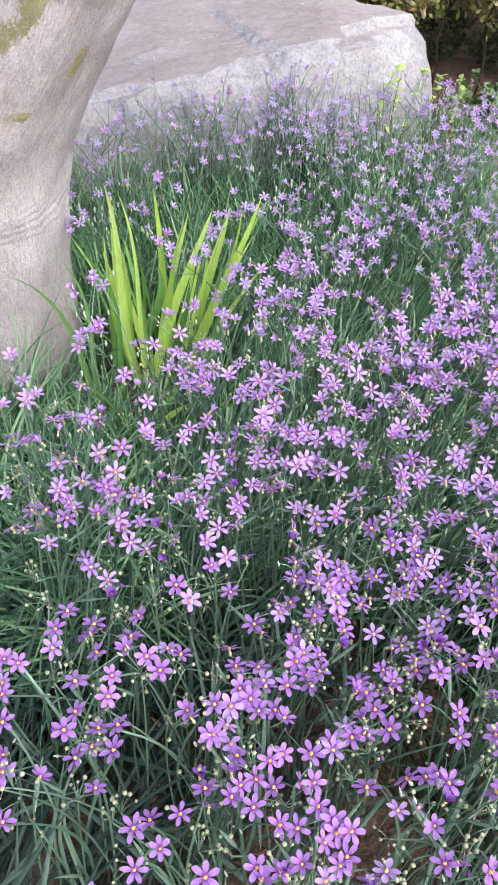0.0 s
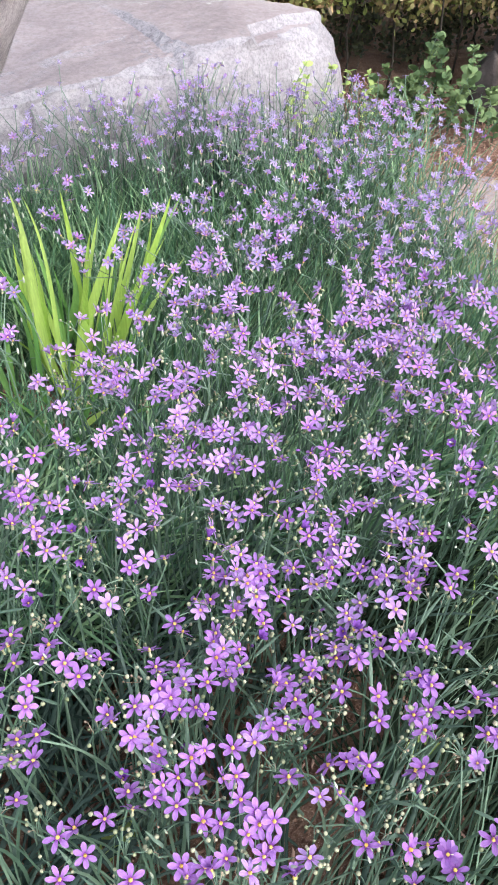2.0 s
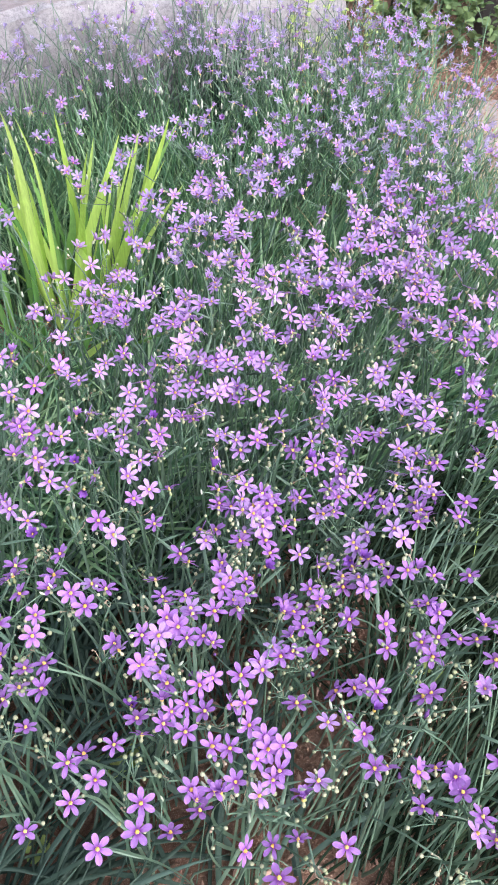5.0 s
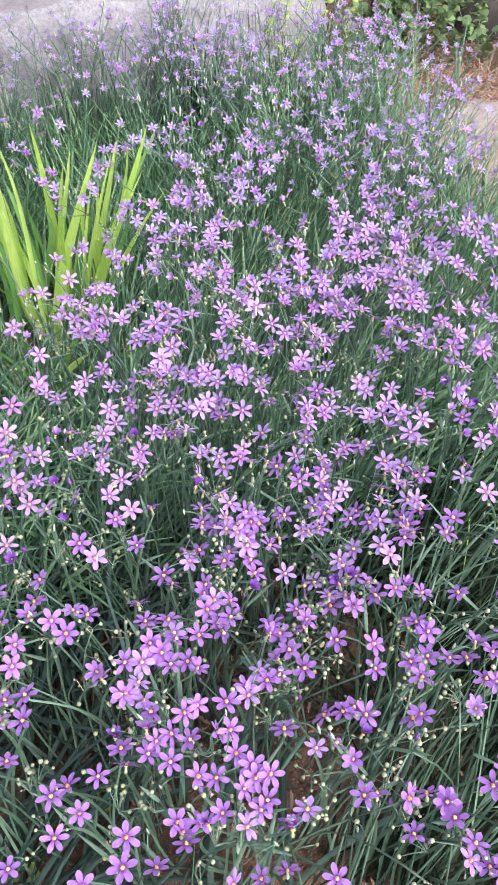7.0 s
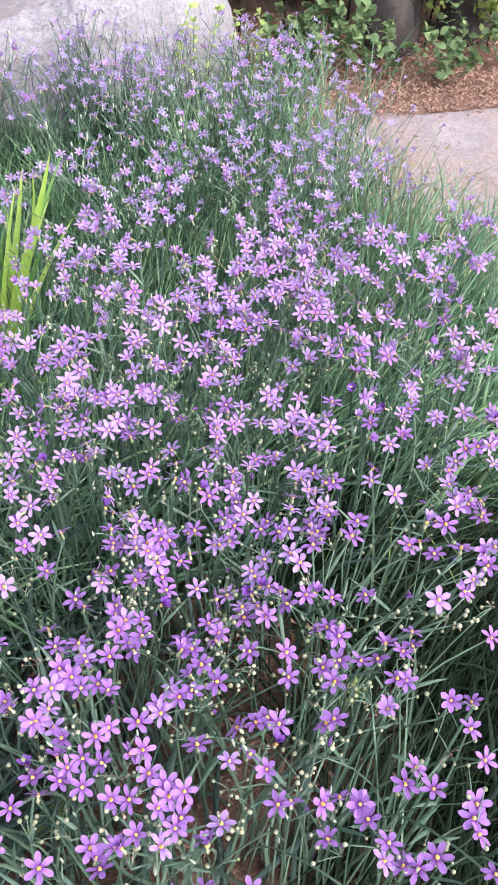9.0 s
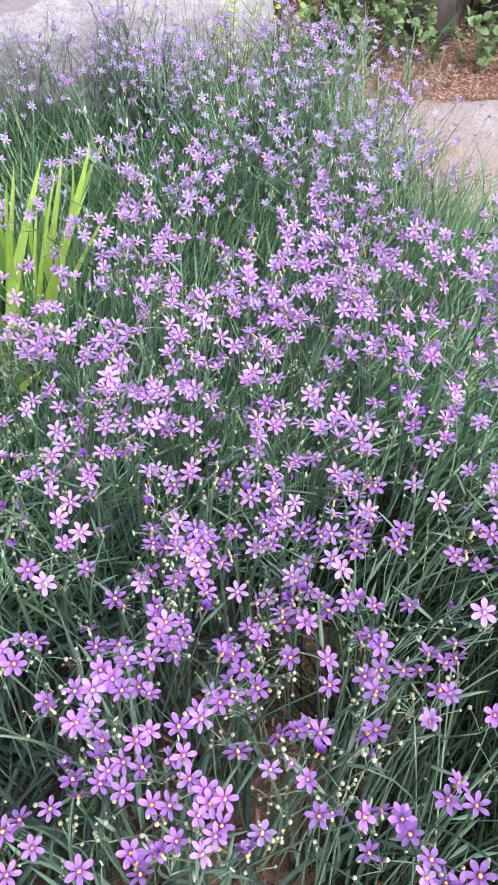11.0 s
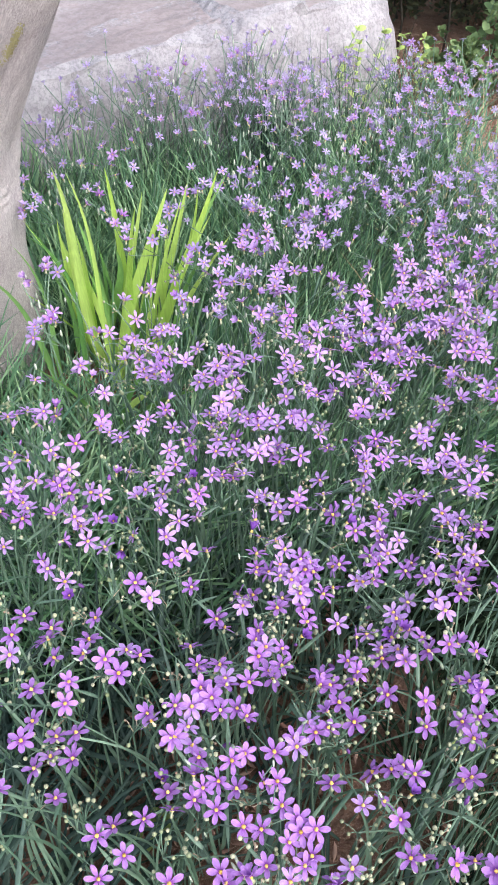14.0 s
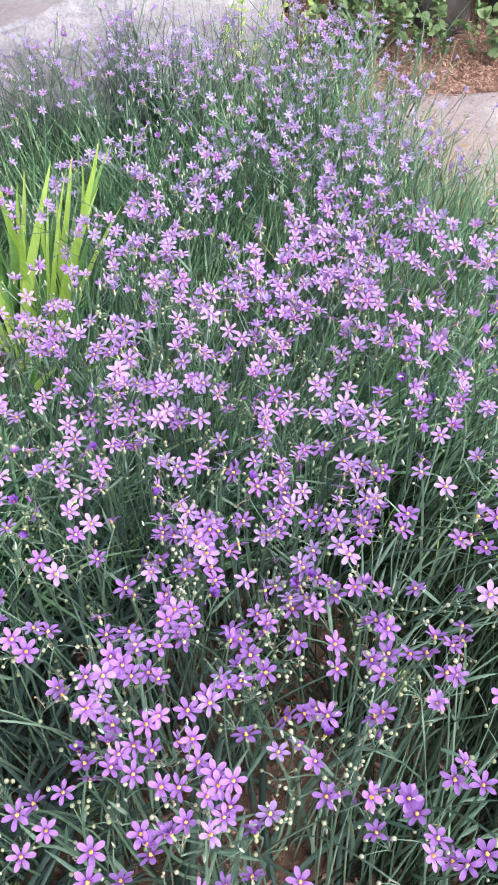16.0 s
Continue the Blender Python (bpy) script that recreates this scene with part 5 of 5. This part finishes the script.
def shrub(x, y, z0, z1, radius, count, material, leaf, label, name="hedge_shrub"):
    """A bush: forking branches and many small leaves in uneven sprays."""
    b = thing(name, (x, y, 0), label, "shrub", "hedge behind the path")
    h, e = rng.uniform(0, 6.28), rng.uniform(0.2, 1.2)
    line = arch((rng.normal(0, 0.03), rng.normal(0, 0.03), 0), h, 1.35, rng.uniform(0.8, 1.2) * z1, e, 7)
    line[:, 0] *= radius / 0.35
    line[1:, :2] += np.cumsum(rng.normal(0, 0.012, (6, 2)), axis=0)
    v, f = tube(line, np.linspace(0.0035, 0.0012, 7), 5)
    part("branch", mesh_of("branch", v, f, TWIG), b)
    vs, fs, off = [], [], 0
    plate = np.array([(0, 0, 0), (0.35, -0.26, 0.03), (0.7, -0.24, 0.04), (1, 0, 0.0), (0.7, 0.24, 0.04), (0.35, 0.26, 0.03)])
    sprays = int(count / 9)
    for _ in range(sprays):
        u = rng.normal(0, 1, 3)
        u /= np.linalg.norm(u)
        c = np.array([0, 0, (z0 + z1) / 2]) + u * np.array([radius, radius * 0.8, (z1 - z0) / 2]) * rng.uniform(0.45, 1.08)
        if c[2] < 0.02:
            continue
        for k in range(9):
            d = rng.normal(0, 1, 3) + np.array([0, -0.5, 0.35])
            d /= np.linalg.norm(d)
            s = np.cross(d, rng.normal(0, 1, 3))
            s /= np.linalg.norm(s)
            basis = np.array([d, s, np.cross(d, s)])
            vs.append(c + rng.normal(0, 0.014, 3) + (plate * leaf * rng.uniform(0.7, 1.3)) @ basis)
            fs += [(off, off + 1, off + 2, off + 3), (off, off + 3, off + 4, off + 5)]
            off += 6
    part("leaves", mesh_of("leaves", np.concatenate(vs), fs, material), b, None, "", "stuff")


HEDGE_LABEL = "dense dark green hedge shrub with small leaves"
RED_LABEL = "hedge shrub with bronze and green leaves hanging low"
for i in range(9):
    shrub(-0.6 + 0.40 * i, 2.55 + 0.1 * (i % 2), 0.10, 0.95, 0.33, 5600, HEDGE, 0.025, HEDGE_LABEL)
for x, y, r in ((0.34, 2.22, 0.14), (0.62, 2.26, 0.15), (0.80, 2.32, 0.15), (1.02, 2.3, 0.15), (1.3, 2.2, 0.2)):
    shrub(x, y - 0.06, 0.20, 0.52, r, 4600, HEDGE_RED, 0.017, RED_LABEL)
for x, y, r, low in ((0.50, 2.20, 0.10, 0.23), (0.40, 2.18, 0.10, 0.23), (1.10, 2.02, 0.07, 0.06), (0.95, 2.07, 0.055, 0.09), (0.72, 2.2, 0.1, 0.24)):
    shrub(x, y, low, low + 0.26, r, 600, HEDGE_LIGHT, 0.021, "overhanging light green hedge spray")
# low dark leaves added to fill the hollow; its shade is in their colour
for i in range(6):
    shrub(0.30 + 0.22 * i, 2.48 + 0.05 * (i % 2), -0.05, 0.20, 0.15, 900, HOLLOW_LEAF, 0.019, "dark leaf filler added for the shaded hollow beneath the hedge", "hollow_filler")
for i in range(8):
    shrub(-1.0 + 0.55 * i, 3.1, 0.0, 1.6, 0.5, 3600, HEDGE, 0.05, HEDGE_LABEL)


def boulder(x, y, r, h, seed):
    v, f, n, k = [], [], 18, 36
    for i in range(n + 1):
        t = i / n * math.pi / 2
        for j in range(k):
            a = 2 * math.pi * j / k
            d = Vector((math.cos(a) * math.cos(t) ** 0.7, math.sin(a) * math.cos(t) ** 0.7, math.sin(t)))
            s = 1 + 0.16 * noise.noise(d * 1.7 + Vector((seed, 0, 0))) + 0.05 * noise.noise(d * 6 + Vector((seed, 0, 0)))
            v.append((d.x * r * s, d.y * r * s, d.z * h * s - 0.02))
    for i in range(n):
        for j in range(k):
            f.append((i * k + j, i * k + (j + 1) % k, (i + 1) * k + (j + 1) % k, (i + 1) * k + j))
    ob = new("boulder", mesh_of("boulder", v, f, DARK_ROCK))
    ob.matrix_basis = pose(x, y, 0, 0, 0, seed * 40)
    tagged(ob, "dark grey-brown boulder under the hedge", "rock", "boulders under the hedge")


boulder(0.845, 2.09, 0.070, 0.175, 2)
boulder(1.07, 2.14, 0.07, 0.15, 4)
boulder(1.32, 2.22, 0.15, 0.24, 1)


def dark_trunk(x, y, r, height):
    """A stem of the hedge: fluted bark, swelling towards the ground."""
    t = thing("hedge_tree", (x, y, 0), "dark grey-brown tree trunk standing in leaf litter", "tree")
    zs, k = np.concatenate([np.linspace(-0.03, 0.3, 24), np.linspace(0.34, height, 24)]), 56
    v, f = [], []
    for z in zs:
        for j in range(k):
            a = 2 * math.pi * j / k
            d = Vector((math.cos(a), math.sin(a), 0))
            q = r * (1 + 0.28 * math.exp(-z / 0.07)) + 0.006 * noise.noise(d * 2 + Vector((0, 0, z * 3))) + 0.004 * noise.noise(d * 9 + Vector((0, 0, z * 5))) + 0.002 * noise.noise(d * 24 + Vector((0, 0, z * 14)))
            v.append((d.x * q + 0.05 * z, d.y * q, z))
    for i in range(len(zs) - 1):
        for j in range(k):
            f.append((i * k + j, i * k + (j + 1) % k, (i + 1) * k + (j + 1) % k, (i + 1) * k + j))
    part("trunk", mesh_of("trunk", v, f, DARK_BARK), t)


dark_trunk(0.888, 2.13, 0.046, 1.5)


# ---- leaf litter ----
def litter(name, label, spots, material, size, narrow):
    vs, fs, off = [], [], 0
    plate = np.array([(-0.5, 0, 0.1), (-0.15, -0.3, 0), (0.2, -0.28, 0.03), (0.5, 0, 0.16), (0.2, 0.28, 0.02), (-0.15, 0.3, 0.05)]) * np.array([1, narrow, 1])
    for x, y, z in spots:
        a, b, c = rng.uniform(0, 6.28), rng.normal(0, 0.4), rng.normal(0, 0.4)
        rot = np.array(Euler((b, c, a)).to_matrix())
        vs.append(np.array([x, y, z]) + (plate * size * rng.uniform(0.5, 1.3)) @ rot.T)
        fs += [(off, off + 1, off + 2, off + 3), (off, off + 3, off + 4, off + 5)]
        off += 6
    ob = new(name, mesh_of(name, np.concatenate(vs), fs, material))
    tagged(ob, label, "leaf litter", "", "stuff")


spots = [(rng.uniform(0.35, 1.8), 1.70 + abs(rng.normal(0, 0.26)), 0.006 + rng.uniform(0, 0.018)) for _ in range(14000)]
spots += [(rng.uniform(0.66, 1.5), 1.70 - abs(rng.normal(0, 0.025)) + rng.normal(0, 0.01), 0.024 + rng.uniform(0, 0.008)) for _ in range(700)]
litter("leaf_litter", "reddish-brown dead leaves along the far side of the path", spots, LITTER, 0.0115, 0.42)
spots = [(rng.uniform(0.48, 1.5), rng.uniform(1.15, 1.78), 0.027) for _ in range(420)]
litter("fallen_leaf", "scattered dead leaf bits on the concrete path", spots, LITTER, 0.009, 0.5)
spots = [(rng.normal(0.62, 0.14), rng.normal(1.1, 0.12), 0.012 + rng.uniform(0, 0.03)) for _ in range(900)]
litter("dry_grass_litter", "dry straw-coloured grass bits at the path's edge", spots, STRAW, 0.030, 0.07)
spots = [(0.50 + abs(rng.normal(0, 0.16)), rng.uniform(1.0, 1.75), 0.026 + rng.uniform(0, 0.003)) for _ in range(2600)]
litter("path_crumbs", "specks of dry leaf and grit along the path's edge", spots, LITTER, 0.0055, 0.8)
spots = [(0.46 + abs(rng.normal(0, 0.12)), rng.uniform(0.95, 1.6), 0.028 + rng.uniform(0, 0.02)) for _ in range(900)]
litter("straw_litter", "bits of straw strewn along the path's edge", spots, STRAW, 0.026, 0.07)
spots = [(rng.uniform(-0.35, 0.5), rng.uniform(0.0, 1.2), 0.008 + rng.uniform(0, 0.01)) for _ in range(1500)]
litter("bed_litter", "bits of dry leaf and straw on the soil of the bed", spots, LITTER, 0.018, 0.35)


def crumbs():
    """Small clods of earth on the bare soil."""
    vs, fs, off = [], [], 0
    for _ in range(7000):
        x, y = rng.normal(0.03, 0.16), rng.normal(0.42, 0.16)
        r = 0.0012 + 0.0065 * rng.random() ** 5
        vs.append(np.array([x, y, ground_height(x, y) + 0.2 * r]) + GRAIN * r * rng.uniform(0.6, 1.2, (6, 3)))
        fs += [tuple(i + off for i in q) for q in GRAIN_FACES]
        off += 6
    ob = new("soil_crumbs", mesh_of("soil_crumbs", np.concatenate(vs), fs, SOIL, False))
    tagged(ob, "crumbs and clods of reddish soil", "soil", "", "stuff")


crumbs()
